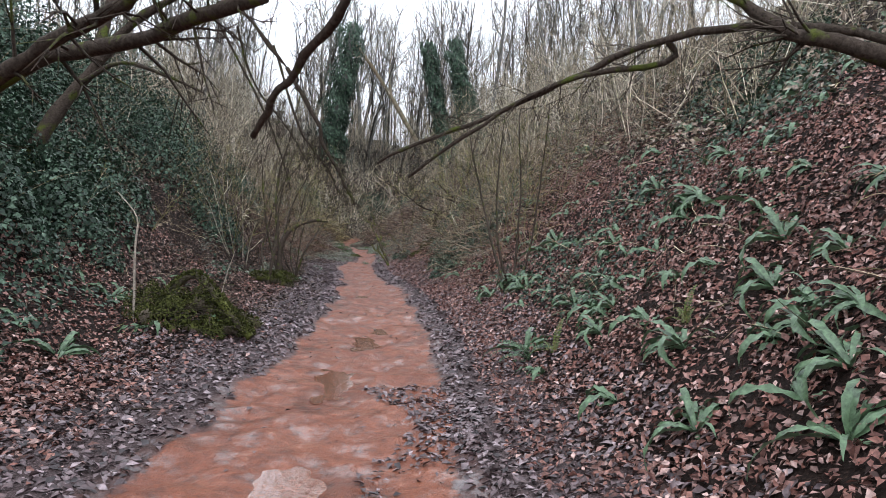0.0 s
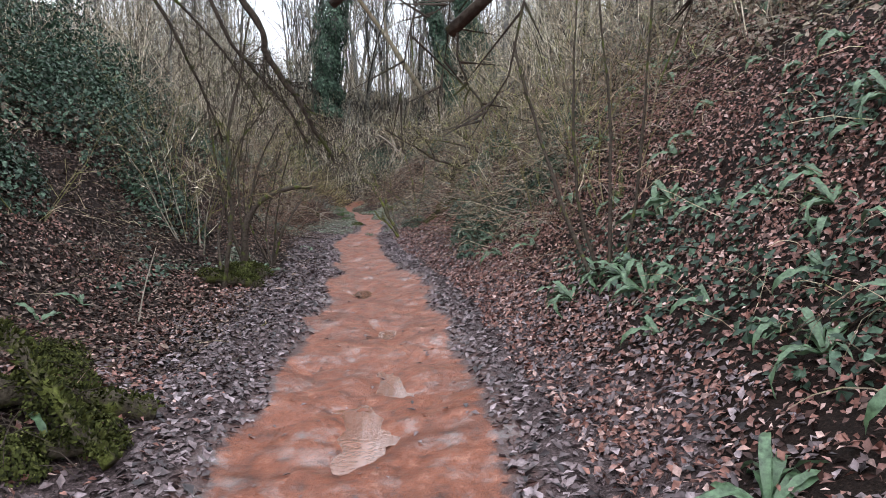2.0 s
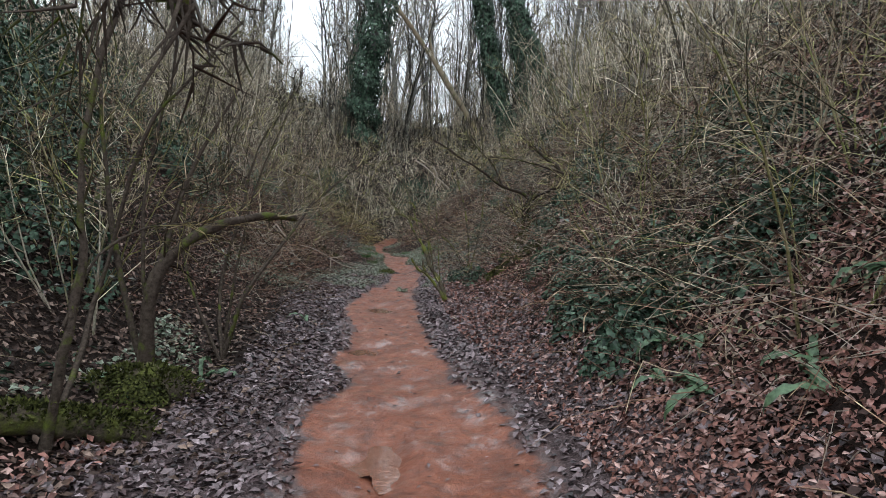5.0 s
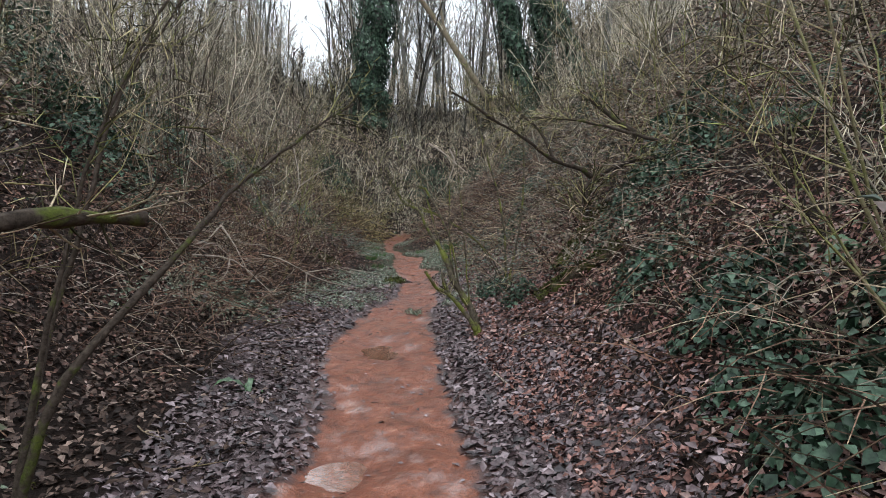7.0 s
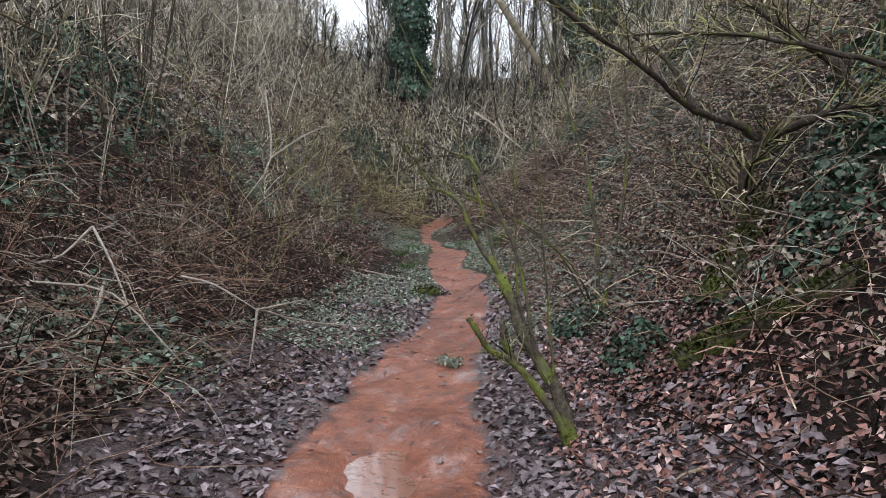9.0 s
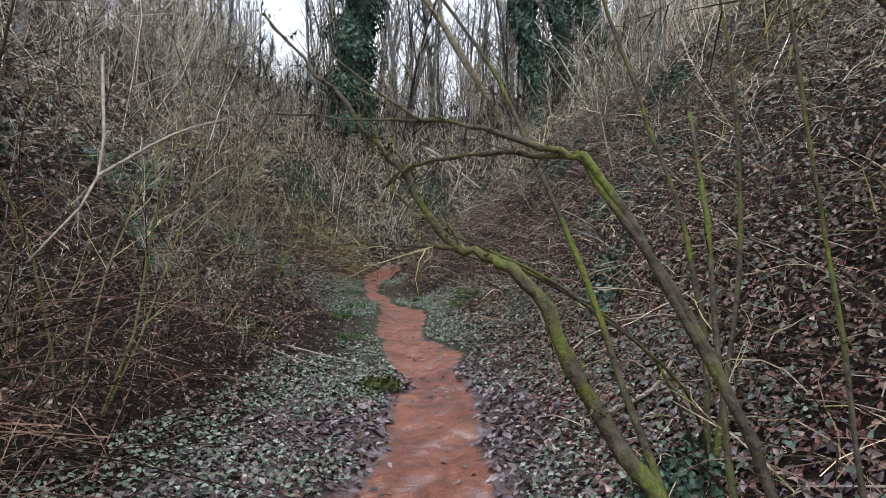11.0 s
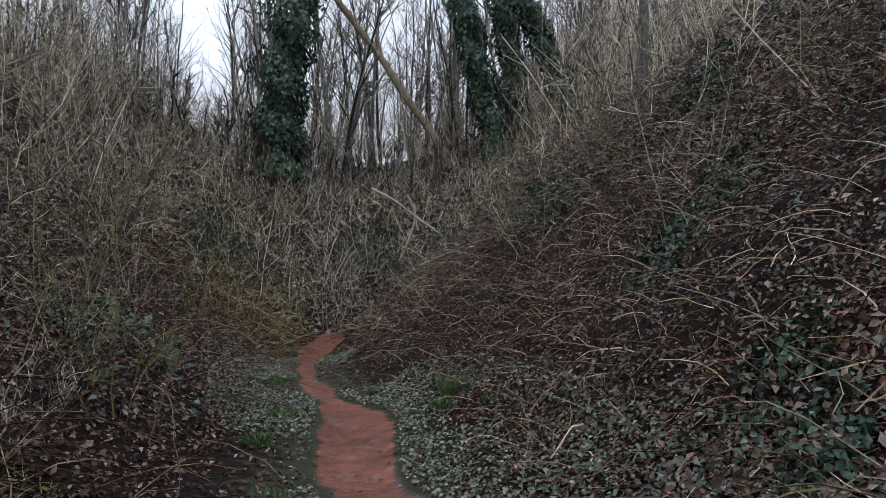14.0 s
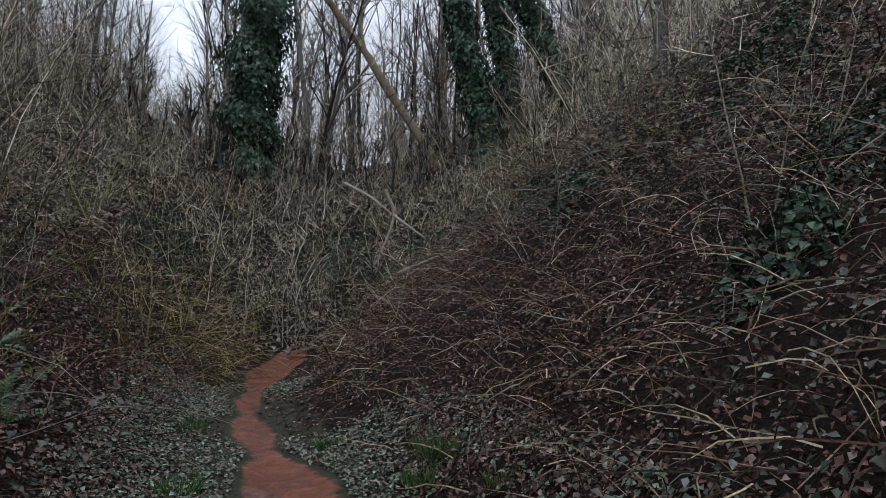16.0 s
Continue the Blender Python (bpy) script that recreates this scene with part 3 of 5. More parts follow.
limb_tree("overhanging_tree", bB, [
    ("trunk", [bB, (3.3, 3.4, 2.2), (3.2, 3.45, 2.6), (2.9, 3.6, 3.4)], 0.13, 0.08),
    ("limb", [(3.2, 3.45, 2.45), (2.71, 3.62, 2.62), (2.51, 3.75, 2.69), (2.22, 3.99, 2.98)], 0.07, 0.035),
    ("limb", [(3.2, 3.5, 2.6), (2.63, 3.94, 2.81), (1.98, 4.32, 2.77), (1.43, 4.79, 2.54), (0.87, 5.15, 2.26), (0.5, 5.4, 2.13), (0.08, 5.65, 1.93)], 0.035, 0.012),
    ("limb", [(1.98, 4.32, 2.77), (2.03, 4.41, 2.64), (1.34, 4.8, 2.51), (0.74, 5.17, 2.12), (0.34, 5.41, 1.8)], 0.025, 0.014),
], M["bark"], M["bark"], "dark leafless tree on the bank reaching over the path", 12, twigs=16, twig_len=0.7, lift=0.04)

bC = on_ground(-2.9, 4.0)
limb_tree("broken_branch_tree", bC, [
    ("trunk", [bC, (-2.7, 3.9, 1.8), (-2.0, 3.6, 3.0), (-0.9, 3.45, 3.35)], 0.07, 0.04),
    ("limb", [(-0.9, 3.45, 3.35), (-0.12, 3.05, 2.75), (-0.14, 3.1, 2.4), (-0.34, 3.45, 2.22), (-0.53, 3.71, 2.02), (-0.65, 3.89, 1.85)], 0.03, 0.02),
], M["bark"], M["bark"], "dark tree with a broken hanging branch", 13, twigs=3, twig_len=0.5)

bD = on_ground(-4.95, 9.85)
limb_tree("drooping_tree", bD, [
    ("trunk", [bD, (-4.66, 10.0, 2.3), (-4.38, 10.1, 2.87), (-3.95, 10.2, 3.57), (-3.3, 10.1, 4.3), (-2.2, 9.75, 4.6), (-1.2, 9.65, 3.6)], 0.16, 0.022),
    ("limb", [(-3.95, 10.2, 3.57), (-3.9, 10.4, 4.5), (-3.6, 10.6, 5.6), (-3.2, 10.7, 6.6)], 0.1, 0.04),
    ("limb", [(-4.2, 10.15, 3.2), (-3.5, 9.8, 3.5), (-2.8, 9.4, 3.3), (-2.2, 9.2, 3.05)], 0.04, 0.012),
    ("limb", [(-1.2, 9.65, 3.6), (-0.74, 9.69, 2.87), (-0.66, 9.77, 2.58), (-0.44, 9.84, 2.27), (-0.3, 9.92, 1.99), (-0.14, 9.95, 1.73)], 0.032, 0.016),
    ("limb", [(-1.4, 9.65, 3.9), (-1.0, 9.7, 2.8), (-0.8, 9.9, 2.5), (-0.55, 10.1, 2.2), (-0.4, 10.3, 1.9)], 0.02, 0.008),
    ("limb", [(-2.2, 9.55, 4.2), (-1.5, 9.6, 3.0), (-1.25, 9.8, 2.4), (-1.1, 10.0, 1.9)], 0.02, 0.008),
    ("limb", [(-1.9, 9.6, 4.1), (-1.7, 10.0, 3.4), (-1.2, 10.6, 2.8), (-0.9, 11.0, 2.3)], 0.02, 0.008),
], M["bark"], M["bark"], "dark mossy tree with twiggy branches drooping over the path", 14, twigs=34, twig_len=0.55, lift=-0.10, moss=560)

bE = on_ground(-1.69, 13.85)
limb_tree("mossy_hazel", bE, [
    ("trunk", [bE, (-1.67, 13.85, 0.7), (-1.62, 13.9, 1.05), (-1.4, 14.1, 1.35), (-1.05, 14.5, 1.5), (-0.8, 14.8, 1.5)], 0.068, 0.025),
    ("limb", [(-1.67, 13.85, 0.7), (-1.75, 13.95, 1.4), (-1.7, 14.1, 2.2), (-1.5, 14.2, 3.0)], 0.02, 0.008),
    ("limb", [(-1.62, 13.9, 1.05), (-1.5, 14.2, 1.8), (-1.2, 14.4, 2.5)], 0.028, 0.010),
    ("limb", [(-1.69, 13.85, 0.4), (-1.95, 14.0, 1.2), (-2.1, 14.1, 2.1), (-2.2, 14.2, 2.9)], 0.03, 0.010),
], M["bark"], M["twig"], "small dark hazel with a mossy foot leaning over the path edge", 15, twigs=16, twig_len=0.7, depth=1)

bF = on_ground(2.2, 9.5)
limb_tree("bank_sapling", bF, [
    ("stem", [bF, (2.12, 9.9, 0.8), (2.0, 10.3, 1.4), (1.85, 10.7, 2.2), (1.7, 11.0, 3.0)], 0.03, 0.012),
    ("stem", [bF, (2.3, 9.7, 1.2), (2.35, 9.9, 2.2), (2.3, 10.1, 3.3)], 0.022, 0.008),
    ("stem", [bF, (2.45, 9.6, 1.1), (2.6, 9.7, 2.2), (2.7, 9.8, 3.4)], 0.02, 0.008),
    ("stem", [bF, (2.0, 9.6, 1.2), (1.95, 9.7, 2.1), (2.05, 9.9, 3.2)], 0.02, 0.008),
], M["bark"], M["twig"], "slender dark sapling stems at the foot of the bank", 16, "sapling", 14, 0.6)

E5, E7, K5, K7 = (0.159, 9.515, 1.476), (0.213, 12.347, 1.512), 1.6, 1.25
bG = on_ground(-1.72, 12.6)
limb_tree("forked_hazel", bG, [
    ("trunk", [bG] + toward(E5, [(-0.97, 11.47, 1.0), (-0.95, 11.55, 1.3), (-0.98, 11.59, 1.61), (-0.98, 11.7, 1.98), (-0.9, 11.81, 2.4), (-0.8, 11.9, 3.0)], K5), 0.032, 0.012),
    ("limb", toward(E5, [(-0.97, 11.47, 1.1), (-0.93, 11.63, 1.33), (-0.86, 11.88, 1.43), (-0.76, 12.07, 1.46), (-0.72, 12.28, 1.63), (-0.66, 12.5, 2.0)], K5), 0.010, 0.004),
    ("limb", [bG] + toward(E5, [(-1.2, 12.19, 1.07), (-1.04, 12.3, 1.83), (-0.86, 12.4, 2.13), (-0.68, 12.61, 2.47)], K5), 0.022, 0.008),
], M["bark"], M["green_twig"], "dark forked hazel close beside the path", 17, twigs=22, twig_len=0.8, moss=280)

bH = on_ground(-1.45, 15.0)
limb_tree("leaning_hazel", bH, [
    ("stem", [bH] + toward(E7, [(-0.98, 14.56, 0.95), (-0.78, 14.97, 1.32), (-0.64, 15.28, 1.59), (-0.49, 15.49, 1.77), (-0.31, 15.69, 1.96), (-0.15, 15.89, 2.1)], K7), 0.027, 0.005),
    ("stem", [bH] + toward(E7, [(-1.27, 14.97, 0.95), (-1.16, 15.1, 1.52), (-1.09, 15.22, 1.97), (-0.99, 15.33, 2.24), (-0.8, 15.43, 2.6)], K7), 0.02, 0.006),
    ("stem", [bH] + toward(E7, [(-1.5, 14.8, 1.2), (-1.5, 15.0, 2.0), (-1.4, 15.2, 2.8)], K7), 0.018, 0.006),
    ("stem", [bH] + toward(E7, [(-1.04, 14.69, 1.34), (-0.91, 14.81, 1.92), (-0.75, 15.0, 2.4)], K7), 0.017, 0.005),
], M["bark"], M["green_twig"], "dark mossy hazel stems leaning across the path edge", 18, "tree", 22, 0.8, moss=210)

bI = on_ground(0.78, 18.66)
limb_tree("path_hazel", bI, [
    ("trunk", [bI, (0.72, 18.7, 0.59), (0.55, 18.8, 0.86), (0.42, 18.92, 1.17)], 0.046, 0.024),
    ("limb", [(0.42, 18.92, 1.17), (0.28, 19.0, 1.38), (0.2, 19.06, 1.55), (0.13, 19.13, 1.61), (0.05, 19.19, 1.64), (-0.04, 19.24, 1.78), (-0.11, 19.29, 1.86), (-0.25, 19.38, 2.02), (-0.4, 19.5, 2.2)], 0.0185, 0.0025),
    ("limb", [(0.42, 18.92, 1.17), (0.3, 19.12, 1.6), (0.16, 19.3, 2.0), (-0.04, 19.5, 2.35), (-0.2, 19.7, 2.7)], 0.008, 0.002),
    ("limb", [(0.74, 18.64, 0.42), (0.54, 18.69, 0.71), (0.37, 18.69, 0.82), (0.26, 18.7, 0.98)], 0.024, 0.013),
    ("limb", [(0.55, 18.8, 0.86), (0.51, 18.87, 1.14), (0.5, 18.95, 1.49), (0.5, 19.08, 1.9)], 0.010, 0.004),
    ("limb", [(0.66, 18.68, 0.54), (0.46, 18.74, 0.81), (0.42, 18.75, 0.96)], 0.02, 0.014),
    ("limb", [(0.6, 18.74, 0.78), (0.48, 18.78, 1.35), (0.28, 18.92, 1.74), (0.22, 18.96, 1.8), (0.1, 19.06, 1.85), (0.01, 19.14, 1.88), (-0.14, 19.26, 1.9), (-0.34, 19.4, 1.93)], 0.0095, 0.002),
    ("limb", [(0.48, 18.78, 1.35), (0.28, 18.92, 1.76), (0.23, 18.96, 1.79), (0.13, 19.08, 1.81), (0.03, 19.17, 1.81), (-0.04, 19.22, 1.79), (-0.09, 19.25, 1.75)], 0.008, 0.003),
    ("limb", [(0.07, 19.17, 1.63), (0.0, 19.22, 1.63), (-0.07, 19.29, 1.62)], 0.006, 0.003),
    ("limb", [(0.03, 19.12, 1.875), (-0.03, 19.16, 1.89), (-0.11, 19.24, 1.96), (-0.21, 19.32, 2.05)], 0.005, 0.002),
    ("limb", [(0.7, 18.68, 0.5), (0.66, 18.72, 0.95), (0.62, 18.8, 1.5), (0.56, 18.9, 2.2)], 0.009, 0.003),
], M["bright_moss"], M["green_twig"], "mossy hazel growing at the edge of the muddy path", 19, twigs=9, twig_len=0.22, lift=0.08, depth=1, moss=280, least=0.0011)

bJ = on_ground(2.1, 19.97)
limb_tree("crooked_hawthorn", bJ, [
    ("trunk", [bJ, (2.12, 20.0, 1.4), (2.15, 20.03, 1.74), (2.24, 20.05, 1.97)], 0.05, 0.045),
    ("limb", [(2.24, 20.05, 1.97), (2.03, 19.95, 2.08), (1.73, 19.85, 2.15), (1.37, 19.65, 2.36), (0.95, 19.46, 2.58), (0.53, 19.25, 2.8)], 0.035, 0.010),
    ("limb", [(1.73, 19.85, 2.15), (1.6, 20.07, 2.51), (1.36, 20.39, 2.81), (1.15, 20.61, 3.12)], 0.024, 0.010),
    ("limb", [(2.24, 20.05, 1.97), (2.43, 19.87, 2.07), (2.6, 19.68, 2.15), (2.82, 19.48, 2.16)], 0.03, 0.02),
    ("limb", [(3.02, 19.75, 1.7), (2.78, 20.0, 2.38), (2.45, 20.12, 2.7), (2.06, 20.23, 3.04)], 0.04, 0.02),
    ("limb", [(2.75, 19.4, 2.34), (2.32, 19.49, 2.46), (1.86, 19.59, 2.58), (1.29, 19.77, 2.62)], 0.022, 0.008),
], M["bark"], M["green_twig"], "crooked hawthorn with a tangle of twigs on the bank", 20, twigs=30, twig_len=0.8, lift=0.0)


bL = on_ground(1.3, 20.6)
limb_tree("spreading_elder", bL, [
    ("limb", [bL, (1.0, 20.2, 1.1), (0.45, 19.92, 1.5), (0.13, 19.9, 1.65), (0.03, 19.95, 1.71), (-0.03, 19.97, 1.75), (-0.07, 19.99, 1.79), (-0.09, 20.03, 1.83), (-0.11, 20.07, 1.89), (-0.14, 20.1, 1.96), (-0.2, 20.2, 2.15)], 0.0075, 0.0015),
    ("limb", [(-0.07, 19.99, 1.79), (-0.08, 20.0, 1.83), (-0.08, 20.03, 1.9), (-0.08, 20.05, 1.95), (-0.1, 20.1, 2.1)], 0.0032, 0.002),
    ("limb", [(0.45, 19.92, 1.5), (0.16, 19.93, 1.64), (0.06, 19.98, 1.72), (0.01, 20.0, 1.77), (-0.07, 19.99, 1.79)], 0.0045, 0.002),
    ("limb", [bL, (0.9, 20.25, 1.2), (0.45, 20.0, 1.5), (0.21, 20.0, 1.58), (0.12, 20.05, 1.61), (0.05, 20.14, 1.63), (0.01, 20.23, 1.64), (-0.02, 20.3, 1.64), (-0.03, 20.41, 1.64)], 0.008, 0.0016),
    ("limb", [(0.01, 20.23, 1.64), (-0.01, 20.24, 1.69), (-0.02, 20.25, 1.74)], 0.0025, 0.0015),
    ("limb", [bL, (1.25, 20.7, 1.5), (1.1, 20.9, 2.2), (0.9, 21.1, 2.9), (0.8, 21.2, 3.4)], 0.016, 0.006),
    ("limb", [bL, (1.5, 20.8, 1.5), (1.55, 21.0, 2.4), (1.5, 21.2, 3.3)], 0.016, 0.006),
], M["bright_moss"], M["twig"], "thin elder branches with cushions of moss", 22, twigs=5, twig_len=0.20, moss=280, least=0.001)


# ---------------------------------------------------------------- thicket on the banks
def make_shrub(seed, stems, height, lean, mat, label, twigs=8, r=0.012):
    rng = random.Random(seed)
    ob = thing("shrub", (0, 0, 0), label, "shrub", "bare shrubs on the banks")
    for i in range(stems):
        s = Soup()
        a = rng.uniform(0, 6.283)
        d = Vector((math.cos(a) * lean, math.sin(a) * lean, 1))
        h = height * rng.uniform(0.5, 1.1)
        line = wander(rng, (math.cos(a) * 0.12, math.sin(a) * 0.12, -0.15), d, h, 5, 0.16, 0.02)
        rr = r * rng.uniform(0.35, 0.95)
        s.tube(line, [rr * (1 - 0.8 * j / 5) for j in range(6)], 4, False)
        sprout(rng, s, line, rr * 0.6, twigs, height * 0.3, 1, 0.3, 0.05, 0.2, 3, 2)
        part("stem", s, mat, ob)
    return ob


SHRUBS = [
    make_shrub(31, 5, 2.6, 0.30, M["twig"], "bare grey-brown shrub of upright thin stems on the bank", 10),
    make_shrub(32, 5, 2.0, 0.55, M["twig"], "bare spreading brown shrub with tangled twigs", 11),
    make_shrub(33, 4, 3.6, 0.22, M["bark"], "tall bare sapling clump with dark stems", 10, 0.02),
    make_shrub(34, 5, 1.7, 0.7, M["green_twig"], "low mossy green shrub of arching twigs", 10),
    make_shrub(35, 5, 1.3, 0.7, M["thin"], "low dense leafless scrub among leaf litter", 11),
    make_shrub(36, 5, 2.5, 0.40, M["green_twig"], "olive green mossy hazel scrub of thin twigs", 11),
    make_shrub(37, 5, 2.2, 0.35, M["thin"], "pale grey leafless scrub of thin stems", 11),
]
rs = random.Random(5)
spots = []


def middle(y):
    return (np.interp(y, PY, PL) + np.interp(y, PY, PR)) / 2


def set_copy(src, x, y, s, tilt=0.15, sz=1.0, sink=0.0):
    m = Matrix.LocRotScale((x, y, zat(x, y) - sink), Euler((rs.uniform(-tilt, tilt), rs.uniform(-tilt, tilt), rs.uniform(0, 6.28))), None)
    c = copy_thing(src, m)
    c.scale = (s, s, s * sz)
    return c


far_scrub = []


def glade(x, y):
    """A gap in the wood where the sky shows."""
    return y > 43 and abs(x + 4.7 + 0.2 * (y - 45)) < 1.2 + 0.03 * (y - 45)


def far_copy(src, x, y, s):
    if rs.random() < 0.35 or (s > 1.1 and glade(x, y)):
        return
    far_scrub.append((src, Matrix.LocRotScale((x, y, zat(x, y)), Euler((rs.uniform(-0.15, 0.15), rs.uniform(-0.15, 0.15), rs.uniform(0, 6.28))), (s, s, s * rs.uniform(0.9, 1.2)))))


def place_shrubs(total):
    made = 0
    for _ in range(9000):
        if made >= total:
            break
        y = rs.uniform(7, 46)
        side = rs.choice((-1, 1))
        edge = np.interp(y, LY, LX) if side < 0 else np.interp(y, RY, RX)
        x = rs.uniform(-9, 10) if y > 38 else edge + side * (rs.random() ** 1.3 * 8.5 - 0.4)
        gap = abs(x - middle(y))
        if y < 36 and gap < (2.3 if 15 < y < 20 else 1.7):
            continue
        if y < 13 and side > 0 and x < 4.2:
            continue
        if y < 16 and side < 0 and x > -8.5:
            continue
        if 15.5 < y < 33 and side > 0 and x - edge < 1.9:
            continue
        if any((x - a) ** 2 + (y - b) ** 2 < 0.25 for a, b in spots):
            continue
        spots.append((x, y))
        low = gap < 3.2
        pick = rs.choices(range(7), (1, 2, 0, 3, 5, 3, 2) if low else (3, 2, 2, 1, 2, 3, 5))[0]
        if gap > 4.6 or y > 34:
            far_copy(SHRUBS[pick], x, y, rs.uniform(0.7, 1.3) * (0.65 if y > 36 else 1.0))
        else:
            set_copy(SHRUBS[pick], x, y, rs.uniform(0.7, 1.2), 0.15, rs.uniform(0.9, 1.2))
        made += 1


place_shrubs(250)
for _ in range(85):
    y = rs.uniform(34.6, 46)
    x = rs.uniform(-5.5, 7)
    if y < 36.5 and abs(x - middle(y)) < 1.2:
        continue
    far_copy(SHRUBS[rs.choices(range(7), (2, 4, 0, 3, 4, 3, 4))[0]], x, y, rs.uniform(0.45, 0.8))
for o, (x, y) in zip(SHRUBS, ((-5.5, 9), (-4.5, 22), (-6, 26), (-3.9, 12.4), (4.2, 24), (-3.1, 15.6), (4.4, 18.0))):
    o.location = (x, y, zat(x, y))
for _ in range(34):
    set_copy(SHRUBS[rs.choice((0, 4, 6, 6))], rs.uniform(4.4, 8.0), rs.uniform(8, 17), rs.uniform(0.7, 1.2))
# upright whips at the head of the valley
for pick, x, y, s in ((6, -0.5, 35.9, 0.95), (0, -0.95, 36.3, 0.85), (6, 0.0, 36.6, 0.8), (6, -0.3, 35.4, 0.7), (0, 0.3, 37.2, 0.8), (6, -1.4, 35.8, 0.9)):
    set_copy(SHRUBS[pick], x, y, s)
# scrub beside the walker
for pick, x, y, s in ((5, -2.9, 15.4, 1.0), (5, -3.4, 17.0, 1.2), (1, -3.2, 16.4, 1.1), (5, 2.6, 16.0, 1.1), (5, 2.9, 18.6, 1.2), (3, 2.2, 14.6, 0.9), (0, 3.3, 14.4, 1.1), (5, 3.2, 13.2, 1.0), (5, -1.6, 25.8, 0.9), (3, -1.8, 30.6, 1.2), (5, -1.9, 32.2, 1.3), (3, -1.2, 35.2, 1.2), (6, -2.6, 15.0, 1.2), (5, 2.5, 12.6, 1.2), (0, 2.8, 13.8, 1.3), (5, 2.4, 15.0, 1.1), (5, 3.0, 20.4, 1.3), (6, 3.3, 16.2, 1.3), (5, 2.9, 11.2, 1.1), (0, 3.4, 12.2, 1.2)):
    set_copy(SHRUBS[pick], x, y, s)


for _ in range(110):
    far_copy(SHRUBS[rs.choice((0, 2, 6, 6))], rs.uniform(-13, 14), rs.uniform(47, 58), rs.uniform(0.8, 1.4))
for _ in range(120):
    far_copy(SHRUBS[rs.choice((0, 1, 4, 5, 6, 6))], rs.uniform(-9, 10), rs.uniform(43, 48), rs.uniform(0.5, 0.9))
for _ in range(26):
    y = rs.uniform(18.5, 26)
    set_copy(SHRUBS[rs.choice((1, 4, 4))], float(np.interp(y, PY, PL)) - rs.uniform(1.4, 2.4), y, rs.uniform(0.35, 0.6))


def sapling_thicket():
    """Countless thin upright stems on the upper banks and at the head of the valley."""
    rng = random.Random(77)
    s = Soup()
    n = 0
    while n < 4600:
        y = (rng.uniform(8, 52), rng.uniform(35, 47), rng.uniform(46, 58))[n % 3]
        x = rng.uniform(-14, 15)
        if y < 36.5 and abs(x - middle(min(y, 38))) < 4.0 + (0.6 if x > 0 and y < 16 else 0):
            continue
        if x < 0 and y < 17 and (x > -10 or rng.random() < 0.6):
            continue
        h = rng.uniform(1.2, 4.2) * (0.36 if abs(x) < 6 and 35 < y < 47 else 1.05)
        z = zat(x, y)
        line = wander(rng, (x, y, z - 0.1), (rng.uniform(-0.6, 0.6), rng.uniform(-0.6, 0.6), 1), h, 3, 0.35, 0.0)
        r = rng.uniform(0.005, 0.013)
        s.tube(line, [r, r * 0.8, r * 0.6, r * 0.3], 3, False)
        for _ in range(9):
            j = rng.choice((0, 1, 1, 2, 2))
            p = line[j].lerp(line[j + 1], rng.random())
            d = Vector((rng.uniform(-1, 1), rng.uniform(-1, 1), rng.uniform(0.1, 1.2))).normalized()
            tw = wander(rng, p, d, h * rng.uniform(0.12, 0.38), 1, 0.2, 0)
            s.tube(tw, [r * 0.6, r * 0.3], 3, False)
        n += 1
    ob = new("sapling_thicket", s.mesh("sapling_thicket", M["thin"], False))
    return tagged(ob, "dense thicket of thin bare grey-brown saplings on the upper banks", "thicket", kind="stuff")




def crest_wood():
    """Countless slim bare trees beyond the crest, too far to tell apart."""
    rng = random.Random(78)
    s = Soup()
    for n in range(560):
        low = n % 3 == 0
        y, x = rng.uniform(43, 49) if low else rng.uniform(45, 74), rng.uniform(-16, 18) if low else rng.uniform(-26, 28)
        if glade(x, y) and not low:
            continue
        h = rng.uniform(1.0, 2.6) if low else rng.uniform(6, 14)
        line = wander(rng, (x, y, zat(x, y) - 0.3), (rng.uniform(-0.18, 0.18), rng.uniform(-0.1, 0.1), 1), h, 6, 0.1, 0.03)
        r = rng.uniform(0.025, 0.085)
        s.tube(line, [r * (1 - 0.8 * j / 6) for j in range(7)], 5, False)
        for _ in range(22):
            j = rng.randint(1, 5)
            p = line[j].lerp(line[j + 1], rng.random())
            d = Vector((rng.uniform(-1, 1), rng.uniform(-1, 1), rng.uniform(0.5, 1.8))).normalized()
            tw = wander(rng, p, d, h * rng.uniform(0.08, 0.26), 2, 0.25, 0.05)
            s.tube(tw, [r * 0.4, r * 0.28, 0.006], 3, False)
            for _ in range(2):
                q = tw[1].lerp(tw[2], rng.random())
                d2 = (d + Vector((rng.uniform(-1, 1), rng.uniform(-1, 1), rng.uniform(-0.3, 0.8)))).normalized()
                s.tube(wander(rng, q, d2, h * rng.uniform(0.05, 0.12), 1, 0.2, 0), [0.011, 0.006], 3, False)
    return tagged(new("crest_wood", s.mesh("crest_wood", M["crest"], False)), "slim bare grey trees of the wood beyond the crest", "trees", kind="stuff")


sapling_thicket()
crest_wood()
joined("far_scrub", far_scrub, M["thin"], "pale leafless scrub high on the banks and at the valley head", "scrub")


